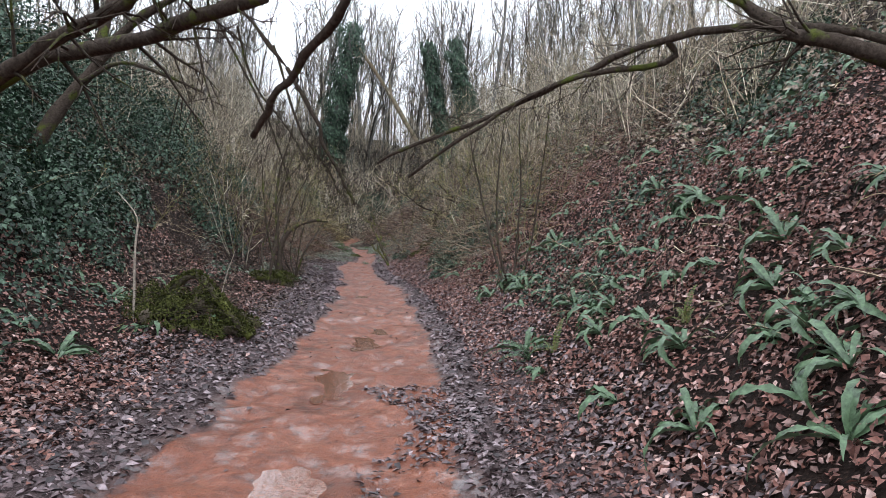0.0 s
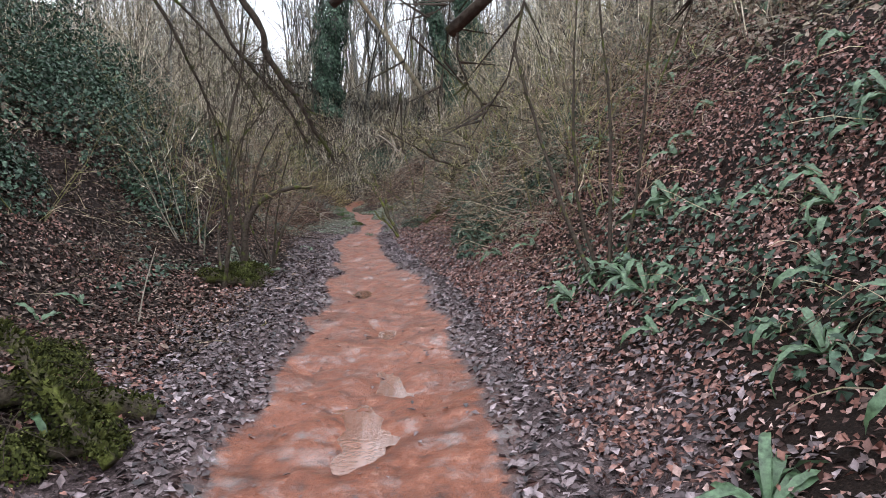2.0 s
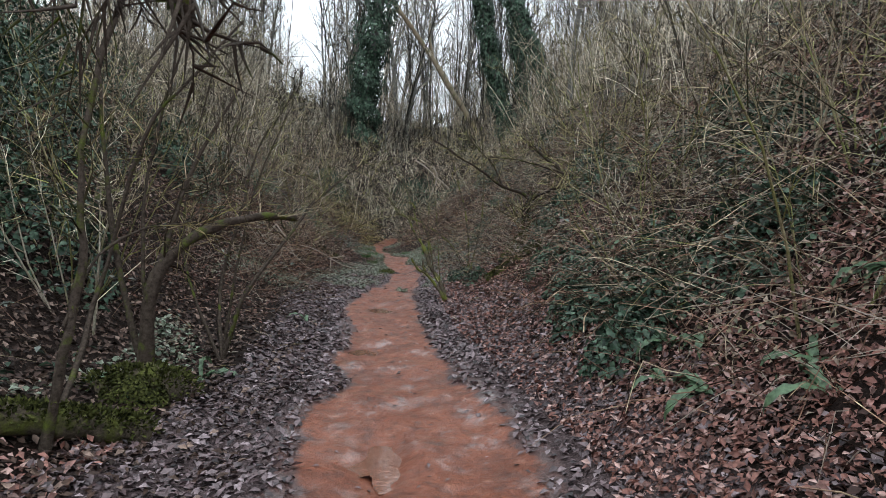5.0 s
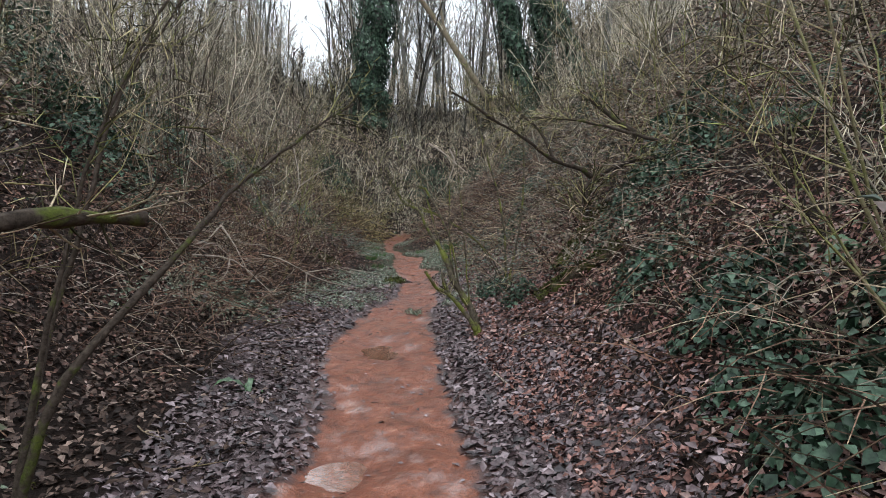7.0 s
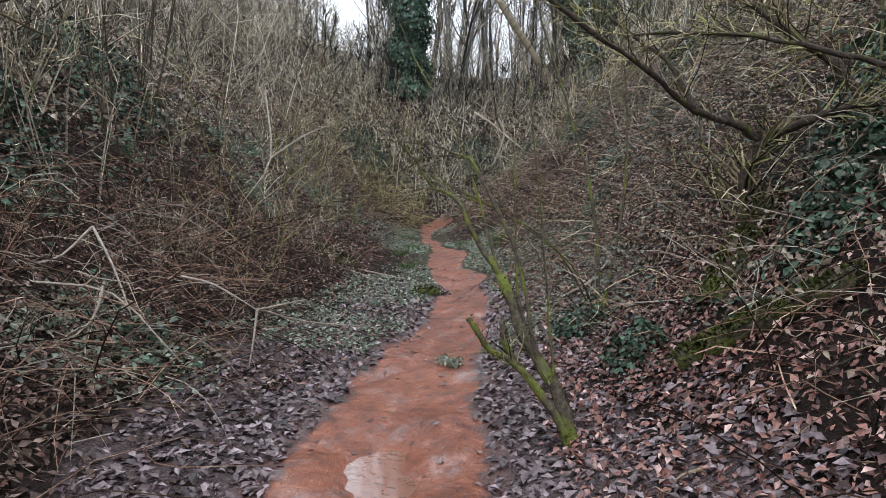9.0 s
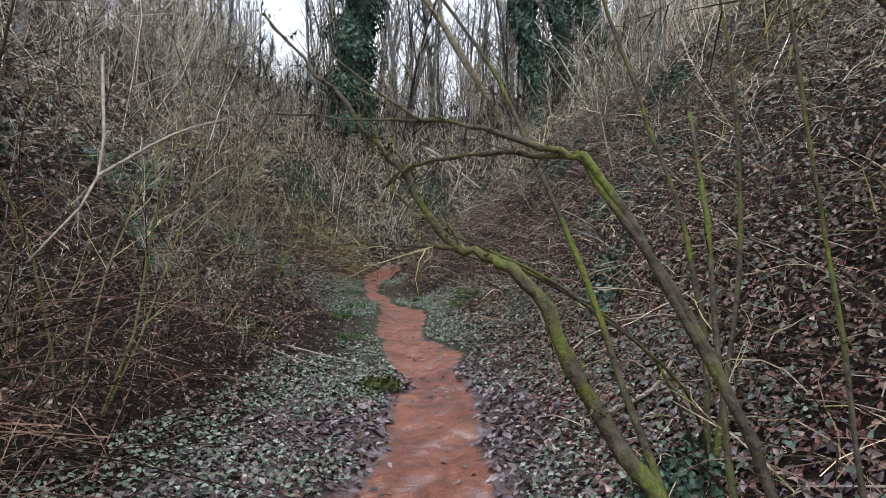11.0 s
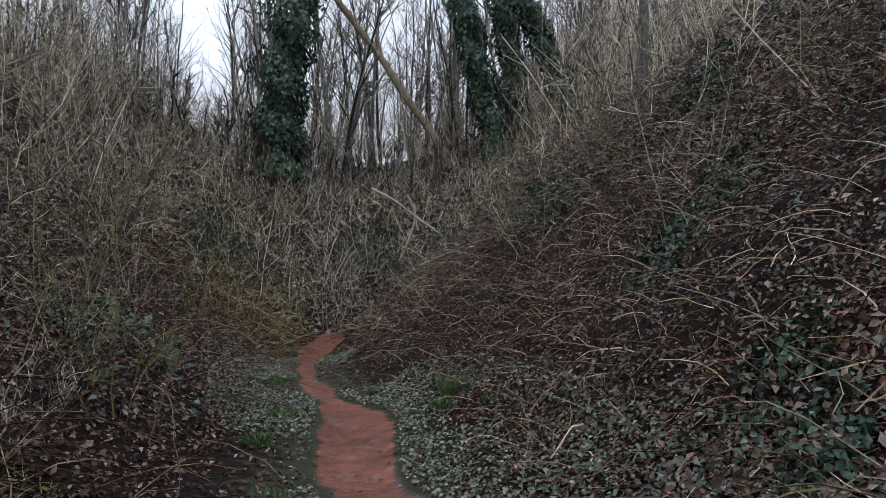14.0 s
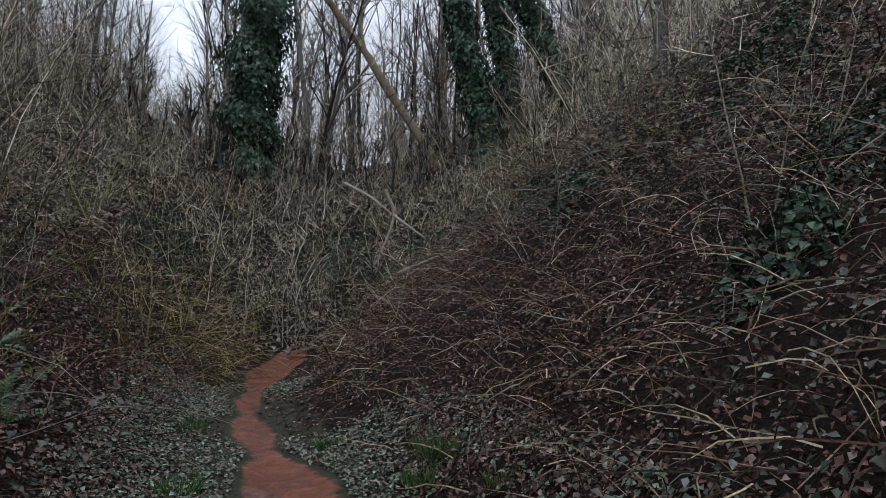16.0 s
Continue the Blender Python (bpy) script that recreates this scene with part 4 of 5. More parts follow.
# ---------------------------------------------------------------- wood on the heights
def make_tree(seed, height, r, mat, label):
    rng = random.Random(seed)
    ob = thing("woodland_tree", (0, 0, 0), label, "tree", "bare trees of the wood")
    s = Soup()
    trunk = wander(rng, (0, 0, -0.4), (rng.uniform(-0.1, 0.1), rng.uniform(-0.1, 0.1), 1), height, 9, 0.07, 0.03)
    s.tube(trunk, [r * (1.25 if j == 0 else 1 - 0.88 * j / 9) for j in range(10)], 7)
    part("trunk", s, mat, ob)
    crown = Soup()
    for i in range(9):
        u = rng.uniform(0.3, 0.95)
        j = min(int(u * 9), 8)
        p = trunk[j].lerp(trunk[j + 1], u * 9 - j)
        a = rng.uniform(0, 6.283)
        L = height * rng.uniform(0.18, 0.4) * (1.2 - 0.6 * u)
        line = wander(rng, p, (math.cos(a), math.sin(a), rng.uniform(0.6, 1.6)), L, 4, 0.25, 0.10)
        rr = r * (1 - 0.85 * u) * 0.6
        limb = Soup()
        limb.tube(line, [rr * (1 - 0.8 * k / 4) for k in range(5)], 5, False)
        part("limb", limb, mat, ob)
        sprout(rng, crown, line, rr * 0.75 + 0.006, 11, L * 0.6, 1, 0.3, 0.1, 0.15, 3, 2)
    part("twig_spray", crown, M["thin"], ob)["kind"] = "stuff"
    return ob


TREES = [
    make_tree(51, 13, 0.13, M["far_bark"], "tall bare grey tree in the wood on the hillside"),
    make_tree(52, 16, 0.17, M["far_bark"], "tall straight bare tree on the crest of the bank"),
    make_tree(53, 10, 0.09, M["far_bark"], "slim bare young tree on the bank"),
    make_tree(54, 12, 0.10, M["far_bark"], "thin crooked leafless tree in the wood"),
]
tspots = [(-2.2, 44.7), (5.0, 42.6), (6.2, 44.3), (7.3, 41.3)]
made = 0
for _ in range(4000):
    if made >= 88:
        break
    y = rs.uniform(6, 90) if made < 45 else rs.uniform(46, 72)
    x = rs.uniform(-20, 22) if y > 44 else rs.choice((-1, 1)) * rs.uniform(6.2, 18)
    if (y < 47 and -14 < x < -4 and y > 36) or glade(x, y):
        continue
    if any((x - a) ** 2 + (y - b) ** 2 < 1.6 for a, b in tspots):
        continue
    tspots.append((x, y))
    set_copy(rs.choice(TREES), x, y, rs.uniform(0.75, 1.2), 0.07)
    made += 1
for o, (x, y) in zip(TREES, ((8.5, 20), (-9, 17), (-7.5, 31), (1.0, 49.5))):
    o.location = (x, y, zat(x, y))


def ivy_tree(line, r0, r1, spread, count, seed, label, low=0.0):
    """A trunk wrapped in a shaggy coat of ivy leaves."""
    rng = np.random.RandomState(seed)
    base = Vector(line[0])
    pts = smooth_line(local(line, base), 4)
    ob = thing("ivy_clad_tree", base, label, "tree", "ivy-clad trees")
    s = Soup()
    k = len(pts)
    s.tube(pts, [r0 + (r1 - r0) * i / (k - 1) for i in range(k)], 9)
    part("trunk", s, M["far_bark"], ob)
    P = np.array([tuple(p) for p in pts])
    u = low + (1 - low) * rng.rand(count)
    lo = np.minimum((u * (k - 1)).astype(int), k - 2)
    fr = (u * (k - 1) - lo)[:, None]
    c = P[lo] * (1 - fr) + P[lo + 1] * fr
    a = rng.rand(count) * 6.283
    lump = 0.55 + 0.45 * np.sin(3 * a + 9 * u) * np.sin(14 * u + 2 * a) + 0.3 * np.sin(31 * u + a)
    rad = r0 + spread * np.clip(lump, 0.1, 1.4) * rng.rand(count) ** 0.4
    out = np.stack([np.cos(a), np.sin(a), rng.uniform(-0.2, 0.2, count)], 1)
    pos = c + out * rad[:, None]
    D = np.stack([rng.uniform(-0.6, 0.6, count), rng.uniform(-0.6, 0.6, count), -np.ones(count)], 1) + out * 0.5
    N = out + rng.uniform(-0.5, 0.5, (count, 3)) + [0, 0, 0.4]
    L = rng.uniform(0.10, 0.20, count)
    me = leaf_cloud("ivy", pos, D, N, L, L * 0.85, M["ivy"])
    iv = new("ivy", me)
    iv.parent = ob
    iv["kind"] = "stuff"
    return ob


def rooted(line):
    x, y = line[0][0], line[0][1]
    return [(x, y, zat(x, y) - 0.3)] + line[1:]


ivy_tree(rooted([(-2.45, 44.8, 0), (-2.4, 44.83, 6.8), (-2.2, 44.64, 8.25), (-1.91, 44.44, 10.13), (-1.61, 44.23, 12.0), (-1.41, 43.96, 14.81)]), 0.30, 0.2, 0.95, 9000, 1, "tall tree thickly clad in dark ivy on the hillside", 0.05)
ivy_tree(rooted([(5.2, 42.7, 0), (5.02, 42.67, 7.1), (4.5, 42.56, 9.26), (3.98, 42.45, 11.42), (3.46, 42.34, 13.58)]), 0.24, 0.16, 0.42, 5500, 2, "leaning tree wrapped in ivy on the hillside")
ivy_tree(rooted([(6.4, 44.5, 0), (6.27, 44.4, 8.38), (6.09, 44.26, 10.35), (5.72, 44.15, 12.32), (5.5, 44.1, 14.5)]), 0.22, 0.16, 0.38, 4500, 3, "tall straight tree wrapped in ivy in the wood")
ivy_tree(rooted([(7.6, 41.3, 0), (7.33, 41.27, 7.65), (6.66, 41.23, 9.2), (5.83, 41.21, 10.93), (4.82, 41.2, 12.82)]), 0.20, 0.13, 0.38, 4500, 4, "slanting ivy-covered trunk on the hillside")
bM = (4.1, 45.9, zat(4.1, 45.9) - 0.3)
limb_tree("leaning_dead_tree", bM, [
    ("trunk", [bM, (3.68, 45.89, 7.29), (2.68, 45.91, 8.74), (1.47, 45.93, 10.61), (0.26, 45.97, 12.27), (-0.75, 46.01, 13.52), (-1.6, 46.0, 14.4)], 0.17, 0.12),
    ("limb", [(1.47, 45.93, 10.61), (1.2, 46.0, 12.0), (1.3, 46.2, 14.0)], 0.07, 0.03),
], M["twig"], M["thin"], "long bare trunk leaning across the wood", 61, twigs=8, twig_len=1.6)

# ---------------------------------------------------------------- fallen leaves
rl = np.random.RandomState(3)


def scatter(n, y0, y1, lo, hi):
    y = rl.uniform(y0, y1, n)
    x = lo(y) + (hi(y) - lo(y)) * rl.rand(n)
    return x, y


def litter(name, x, y, size, mat, label, lift=0.012, tilt=0.45):
    n = len(x)
    nrm = slope_normal(x, y) + rl.uniform(-tilt, tilt, (n, 3))
    d = np.cross(nrm, rl.uniform(-1, 1, (n, 3)))
    p = np.stack([x, y, land(x, y) + rl.uniform(0.0, 1.0, n) * lift], 1)
    L = size * rl.uniform(0.55, 1.25, n)
    ob = new(name, leaf_cloud(name, p, d, nrm, L, L * rl.uniform(0.4, 0.7, n), mat, 0.2))
    return tagged(ob, label, "fallen leaves", kind="stuff")


def clear_of_path(x, y, margin):
    pl, pr = np.interp(y, PY, PL), np.interp(y, PY, PR)
    w = 0.12 * hash_noise(x, y, 2.6, 5.0)
    return np.minimum(x - pl, pr - x) + w < -margin


x, y = scatter(135000, 1.5, 20, lambda v: np.interp(v, LY, LX) - 2.5, lambda v: np.interp(v, RY, RX) + 3.8)
k = clear_of_path(x, y, 0.25) & (rl.rand(len(x)) < 0.75 + 0.6 * hash_noise(x, y, 1.3, 7.0))
k &= ~((np.abs(x - middle(y)) < 1.45) & (rl.rand(len(x)) < 0.75))
# left bank gets the darker leaf palette, shade of the scrub painted in
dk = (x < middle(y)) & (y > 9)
litter("leaf_litter", x[k & dk], y[k & dk], 0.065, M["shaded_litter"], "dark brown fallen leaves with the scrub's shade in their colour", 0.04, 0.6)
k &= ~dk
litter("leaf_litter", x[k], y[k], 0.058, M["litter"], "thick litter of reddish-brown fallen leaves on the banks", 0.04, 0.6)
x, y = scatter(62000, 19.5, 36, lambda v: np.interp(v, LY, LX) - 2.5, lambda v: np.interp(v, RY, RX) + 3.0)
k = clear_of_path(x, y, 0.08) & (rl.rand(len(x)) < 0.9 + 0.4 * hash_noise(x, y, 1.3, 7.0))
right = x > middle(y) + 1.2
litter("leaf_litter", x[k & right], y[k & right], 0.042, M["rust_litter"], "rusty brown fallen leaves under brambles", 0.06, 0.7)
k &= ~right & ~((x < middle(y) - 1.2) & (y < 24) & (rl.rand(len(x)) < 0.5))
litter("leaf_litter", x[k], y[k], 0.05, M["rust_litter"], "dull brown fallen leaves among low weeds", 0.035, 0.6)
x, y = scatter(66000, 1.5, 24, lambda v: np.interp(v, PY, PL) - np.interp(v, [10, 15], [1.5, 0.85]), lambda v: np.interp(v, PY, PR) + 1.2)
k = clear_of_path(x, y, -0.02) & (rl.rand(len(x)) < 0.9 + 0.5 * hash_noise(x, y, 2.1, 8.0))
litter("trodden_leaves", x[k], y[k], 0.066, M["wet_litter"], "wet trodden grey-purple leaves along the path edges", 0.02, 0.55)
x, y = scatter(42000, 1.5, 13, lambda v: np.interp(v, RY, RX) - 0.75, lambda v: np.interp(v, RY, RX) + 2.8)
k = clear_of_path(x, y, 0.3) & (rl.rand(len(x)) < 0.9 + 0.5 * hash_noise(x, y, 1.6, 3.0))
litter("leaf_litter", x[k], y[k], 0.052, M["litter"], "thick litter of reddish-brown fallen leaves on the banks", 0.05, 0.8)
x, y = scatter(15000, -4, 1.6, lambda v: np.interp(v, LY, LX) - 2.5, lambda v: np.interp(v, RY, RX) + 3.8)
k = clear_of_path(x, y, 0.2)
litter("leaf_litter", x[k], y[k], 0.06, M["litter"], "reddish-brown fallen leaves on both sides of the path", 0.05, 0.8)
x, y = scatter(14000, 3, 13, lambda v: np.interp(v, LY, LX) - 1.5, lambda v: np.interp(v, PY, PL) - 0.9)
k = rl.rand(len(x)) < 0.85 + 0.5 * hash_noise(x, y, 1.6, 3.0)
litter("leaf_litter", x[k], y[k], 0.055, M["litter"], "reddish-brown fallen leaves at the foot of the bank", 0.05, 0.8)
x, y = scatter(22000, 12, 24, lambda v: np.interp(v, PY, PR) + 0.3, lambda v: np.interp(v, RY, RX) + 1.5)
k = rl.rand(len(x)) < 0.9 + 0.5 * hash_noise(x, y, 1.6, 3.0)
litter("leaf_litter", x[k], y[k], 0.05, M["litter"], "brown and pinkish fallen leaves at the foot of the bank", 0.04, 0.8)
x, y = scatter(30000, 25, 38.5, lambda v: np.interp(v, RY, RX) - 0.1, lambda v: np.interp(v, RY, RX) + 4.5)
k = rl.rand(len(x)) < 0.65 + 0.7 * hash_noise(x, y, 2.4, 11.0)
litter("hung_leaves", x[k], y[k], 0.04, M["rust_litter"], "dead brown leaves caught in the brambles", 0.5, 1.0)
x, y = scatter(26000, 15, 36.5, lambda v: np.interp(v, LY, LX) - 4.0, lambda v: np.interp(v, LY, LX) + 0.1)
k = rl.rand(len(x)) < 0.4 + 0.75 * hash_noise(x, y, 2.4, 12.0)
litter("hung_leaves", x[k], y[k], 0.045, M["rust_litter"], "brown dead leaves caught in the scrub", 0.5, 1.0)
x, y = scatter(20000, 12, 24, lambda v: np.interp(v, RY, RX) + 0.4, lambda v: np.interp(v, RY, RX) + 4.5)
litter("hung_leaves", x, y, 0.045, M["pale_litter"], "pale dead leaves caught in the scrub", 0.5, 1.0)
x, y = scatter(16000, 21, 30, lambda v: np.interp(v, PY, PR) + 0.5, lambda v: np.interp(v, RY, RX) + 2.0)
k = rl.rand(len(x)) < 0.75 + 0.6 * hash_noise(x, y, 2.0, 13.0)
litter("leaf_litter", x[k], y[k], 0.045, M["rust_litter"], "brown and pinkish leaves at the foot of the brambles", 0.06, 0.8)
x, y = scatter(15000, 16.5, 31, lambda v: np.interp(v, LY, LX) - 2.0, lambda v: np.interp(v, PY, PL) - 0.9)
litter("leaf_litter", x, y, 0.045, M["rust_litter"], "rusty dead leaves over dark soil at the foot of the bank", 0.08, 0.8)
x, y = scatter(1500, 2, 30, lambda v: np.interp(v, PY, PL), lambda v: np.interp(v, PY, PR))
k = rl.rand(len(x)) < 0.35 + 0.5 * hash_noise(x, y, 2.2, 9.0)
litter("path_leaves", x[k], y[k], 0.05, M["wet_litter"], "few dark wet leaves pressed into the mud", 0.01, 0.2)
x, y = scatter(1500, 3.2, 5.6, lambda v: 0.25 + 0.2 * np.sin(v * 3.1), lambda v: np.interp(v, PY, PR) + 0.1)
k = rl.rand(len(x)) < 0.5 + 0.7 * hash_noise(x, y, 3.0, 2.5)
litter("trodden_leaves", x[k], y[k], 0.06, M["wet_litter"], "wet grey-purple leaves trodden into the muddy path", 0.015, 0.35)
x, y = scatter(30000, 8, 46, lambda v: np.interp(v, LY, LX) - 8, lambda v: np.interp(v, LY, LX) - 2.3)
litter("leaf_litter", x, y, 0.12, M["pale_litter"], "tan dead leaves and bracken high on the bank", 0.25, 0.9)
x, y = scatter(38000, 6, 46, lambda v: np.interp(v, RY, RX) + 2.8, lambda v: np.interp(v, RY, RX) + 9)
litter("leaf_litter", x, y, 0.11, M["pale_litter"], "tan dead leaves and bracken high on the bank", 0.25, 0.9)
x, y = scatter(12000, 35, 48, lambda v: 0 * v - 7, lambda v: 0 * v + 8)
litter("leaf_litter", x, y, 0.15, M["pale_litter"], "brown leaf litter at the head of the valley", 0.15, 0.8)


# ---------------------------------------------------------------- ferns
def strap_frond(length, width, droop, seed):
    """One wavy strap-shaped frond that rises and bends over, along +x."""
    rng = random.Random(seed)
    s = Soup()
    n = 9
    x = z = 0.0
    ang = radians(30)
    rows = []
    for i in range(n + 1):
        u = i / n
        w = width * (0.35 + 0.65 * math.sin(min(1, u * 1.5 + 0.1) * math.pi / 2)) * (1 - max(0, u - 0.7) / 0.3 * 0.9)
        ripple = 0.18 * width * (1 if i % 2 else -1) * rng.uniform(0.5, 1.2)
        rows.append((x, z, w * (1 + 0.12 * rng.uniform(-1, 1)), ripple))
        x += math.cos(ang) * length / n
        z += math.sin(ang) * length / n
        ang -= radians(droop) / n * (0.5 + u)
    for x, z, w, rip in rows:
        s.v += [(x, -w / 2, z + 0.12 * w + rip), (x, 0, z), (x, w / 2, z + 0.12 * w - rip)]
    for i in range(n):
        a = i * 3
        s.f += [(a, a + 3, a + 4, a + 1), (a + 1, a + 4, a + 5, a + 2)]
    return s


def feather_frond(length, width, droop, seed):
    """One frond with a thin rib and two rows of narrow leaflets, along +x."""
    rng = random.Random(seed)
    s = Soup()
    n = 17
    x = z = 0.0
    ang = radians(58)
    line = []
    for i in range(n + 1):
        line.append(Vector((x, 0, z)))
        x += math.cos(ang) * length / n
        z += math.sin(ang) * length / n
        ang -= radians(droop) / n * (0.5 + i / n)
    s.tube(line, [0.004 * (1 - 0.7 * i / n) for i in range(n + 1)], 3, False)
    for i in range(2, n):
        u = i / n
        w = width * 0.5 * math.sin(min(1.0, (u + 0.06) * 1.3) * math.pi * 0.5) * (1.15 - u)
        d = (line[i + 1] - line[i]).normalized()
        for sgn in (-1, 1):
            dd = (Vector((0, sgn, -0.15 + rng.uniform(-0.1, 0.1))) + d * 0.45).normalized()
            up = d.cross(Vector((0, sgn, 0))) * sgn
            s.leaf(line[i], dd, up, w * rng.uniform(0.85, 1.1), 0.022 + 0.012 * (1 - u), 0.1)
    return s


def make_fern(seed, kind, fronds, length, label):
    rng = random.Random(seed)
    ob = thing("fern", (0, 0, 0), label, "fern", "ferns on the banks")
    shapes = []
    for j in range(3):
        L = length * rng.uniform(0.8, 1.15)
        if kind == "strap":
            shapes.append(strap_frond(L, 0.05, rng.uniform(95, 190), seed * 10 + j).mesh("frond", M["fern"]))
        else:
            shapes.append(feather_frond(L, L * 0.34, rng.uniform(80, 125), seed * 10 + j).mesh("frond", M["fern" if kind == "feather" else "old_fern"], False))
    for i in range(fronds):
        f = new("frond", rng.choice(shapes))
        f.parent = ob
        s = rng.uniform(0.5, 1.15)
        f.matrix_basis = Matrix.LocRotScale((0, 0, -0.01), Euler((rng.uniform(-0.7, 0.7), rng.uniform(-0.7, 0.5), rng.gauss(0, 1.15))), (s, s, s))
    return ob


FERNS = [
    make_fern(1, "strap", 19, 0.52, "glossy green strap-leaved fern growing from the leafy bank"),
    make_fern(2, "strap", 11, 0.38, "small strap-leaved fern with wavy glossy fronds"),
    make_fern(3, "feather", 8, 0.55, "feathery green shield fern on the bank"),
    make_fern(4, "old", 6, 0.45, "yellowing feathery fern lying over fallen leaves"),
]
fern_rng = random.Random(8)


def set_fern(pick, x, y, s):
    n = slope_normal(np.array([x]), np.array([y]))[0]
    lean = Vector((0, 0, 1)).lerp(Vector(n), 0.75).to_track_quat("Z", "Y").to_matrix().to_4x4()
    m = Matrix.Translation((x, y, zat(x, y) + 0.01)) @ lean @ Matrix.Rotation(math.atan2(n[1], n[0]) + fern_rng.uniform(-0.7, 0.7), 4, "Z")
    c = copy_thing(FERNS[pick], m)
    c.scale = (s, s, s)


BIG = ((2.48, 3.37), (3.08, 3.88), (1.78, 3.23), (3.17, 4.65), (2.76, 4.13), (2.3, 2.83), (2.63, 3.16), (2.31, 6.86), (3.15, 7.97), (2.65, 6.59), (1.62, 6.2), (2.38, 5.97), (2.09, 5.52), (1.95, 9.68), (2.26, 9.74), (2.31, 9.31), (3.52, 6.57), (2.0, 2.44))
for x, y in BIG:
    set_fern(0, x, y, fern_rng.uniform(0.75, 1.1))
for x, y in ((2.33, 5.06), (1.56, 5.37), (1.7, 4.12), (2.11, 2.87), (3.76, 6.08), (4.53, 6.12), (5.28, 6.73), (2.78, 5.52), (2.34, 6.23), (2.39, 8.1), (3.2, 8.75), (2.37, 7.27), (2.51, 8.8), (2.08, 8.19), (1.96, 10.12), (2.38, 9.49), (3.94, 8.67), (4.37, 9.51), (2.99, 9.31), (2.82, 12.49), (2.68, 14.39), (2.31, 12.34), (3.36, 10.63), (-1.5, 7.5), (-3.0, 6.3), (-2.84, 10.26), (-2.16, 7.18), (-3.58, 10.79), (-2.99, 8.77), (-2.81, 11.08), (-1.46, 14.45), (-1.71, 13.7), (-0.98, 16.93), (2.48, 15.65), (1.9, 12.62)):
    set_fern(1, x, y, fern_rng.uniform(0.75, 1.15))
for x, y, s in ((1.55, 5.76, 0.8), (5.6, 18.9, 1.5), (-3.6, 25.74, 1.3), (-4.08, 24.51, 1.2), (-2.21, 26.68, 0.9), (-3.5, 26.6, 1.4), (-3.49, 22.71, 1.0), (-2.22, 27.67, 1.1), (-2.41, 26.88, 1.0), (-2.5, 28.2, 1.0), (-2.45, 24.28, 0.9), (4.2, 15.56, 1.1), (3.34, 17.62, 0.9), (-2.9, 24.9, 1.2)):
    set_fern(2, x, y, s)
for x, y, s in ((1.75, 5.7, 0.9), (-2.3, 27.4, 0.9), (-2.0, 26.2, 0.8), (2.4, 4.6, 0.8), (-3.3, 29.0, 1.0), (-2.1, 28.8, 0.9), (3.0, 11.2, 0.9)):
    set_fern(3, x, y, s)
for x, y in ((-2.42, 28.26), (-2.3, 27.5), (-2.5, 29.1), (-2.7, 28.0), (-3.0, 8.4), (-3.3, 5.6), (-2.5, 5.9)):
    set_fern(0, x, y, fern_rng.uniform(0.7, 1.0))
for _ in range(70):
    y = fern_rng.uniform(3, 14)
    x = float(np.interp(y, RY, RX)) + fern_rng.uniform(0.3, 3.8)
    set_fern(fern_rng.choice((0, 1, 1)), x, y, fern_rng.uniform(0.7, 1.1))
for _ in range(16):
    y = fern_rng.uniform(6, 34)
    x = float(np.interp(y, LY, LX)) - fern_rng.uniform(0.3, 3.0)
    set_fern(fern_rng.choice((1, 1, 2, 3)), x, y, fern_rng.uniform(0.7, 1.0))
for o, (x, y) in zip(FERNS, ((3.4, 5.3), (3.0, 7.2), (-4.4, 20.0), (3.7, 12.6))):
    o.location = (x, y, zat(x, y))


# ---------------------------------------------------------------- brambles and ivy
def make_bramble(seed, canes, reach, leaves, label):
    rng = random.Random(seed)
    ob = thing("bramble", (0, 0, 0), label, "bramble", "brambles on the banks")
    P, D, N, L = [], [], [], []
    for i in range(canes):
        a = rng.uniform(0, 6.283)
        ln = reach * rng.uniform(0.6, 1.2)
        line = wander(rng, (rng.uniform(-0.15, 0.15), rng.uniform(-0.15, 0.15), -0.05), (math.cos(a) * 0.7, math.sin(a) * 0.7, 1.0), ln, 7, 0.22, -0.24)
        s = Soup()
        r = rng.uniform(0.0022, 0.0045)
        s.tube(line, [r * (1 - 0.6 * j / 7) for j in range(8)], 3, False)
        part("cane", s, M["pale"] if rng.random() < 0.22 else M["cane"], ob)
        for _ in range(leaves):
            j = rng.randint(1, 6)
            p = line[j].lerp(line[j + 1], rng.random())
            for k in range(3):
                b = rng.uniform(0, 6.283)
                P.append(tuple(p)), D.append((math.cos(b), math.sin(b), rng.uniform(-0.5, 0.3)))
                N.append((rng.uniform(-0.5, 0.5), rng.uniform(-0.5, 0.5), 1)), L.append(rng.uniform(0.03, 0.06))
    if P:
        L = np.array(L)
        lv = new("leaves", leaf_cloud("leaves", np.array(P), np.array(D), np.array(N, float), L, L * 0.7, M["bramble"]))
        lv.parent = ob
        lv["kind"] = "stuff"
    return ob


BRAMBLES = [
    make_bramble(1, 5, 1.6, 4, "arching bramble canes with a few grey-green leaves"),
    make_bramble(2, 6, 1.2, 6, "low bramble tangle with small green leaves"),
    make_bramble(3, 5, 2.0, 2, "long reddish-brown bramble canes hanging down the bank"),
    make_bramble(4, 6, 1.4, 0, "tangle of dead brown bramble canes"),
]
rb = random.Random(12)
made = 0
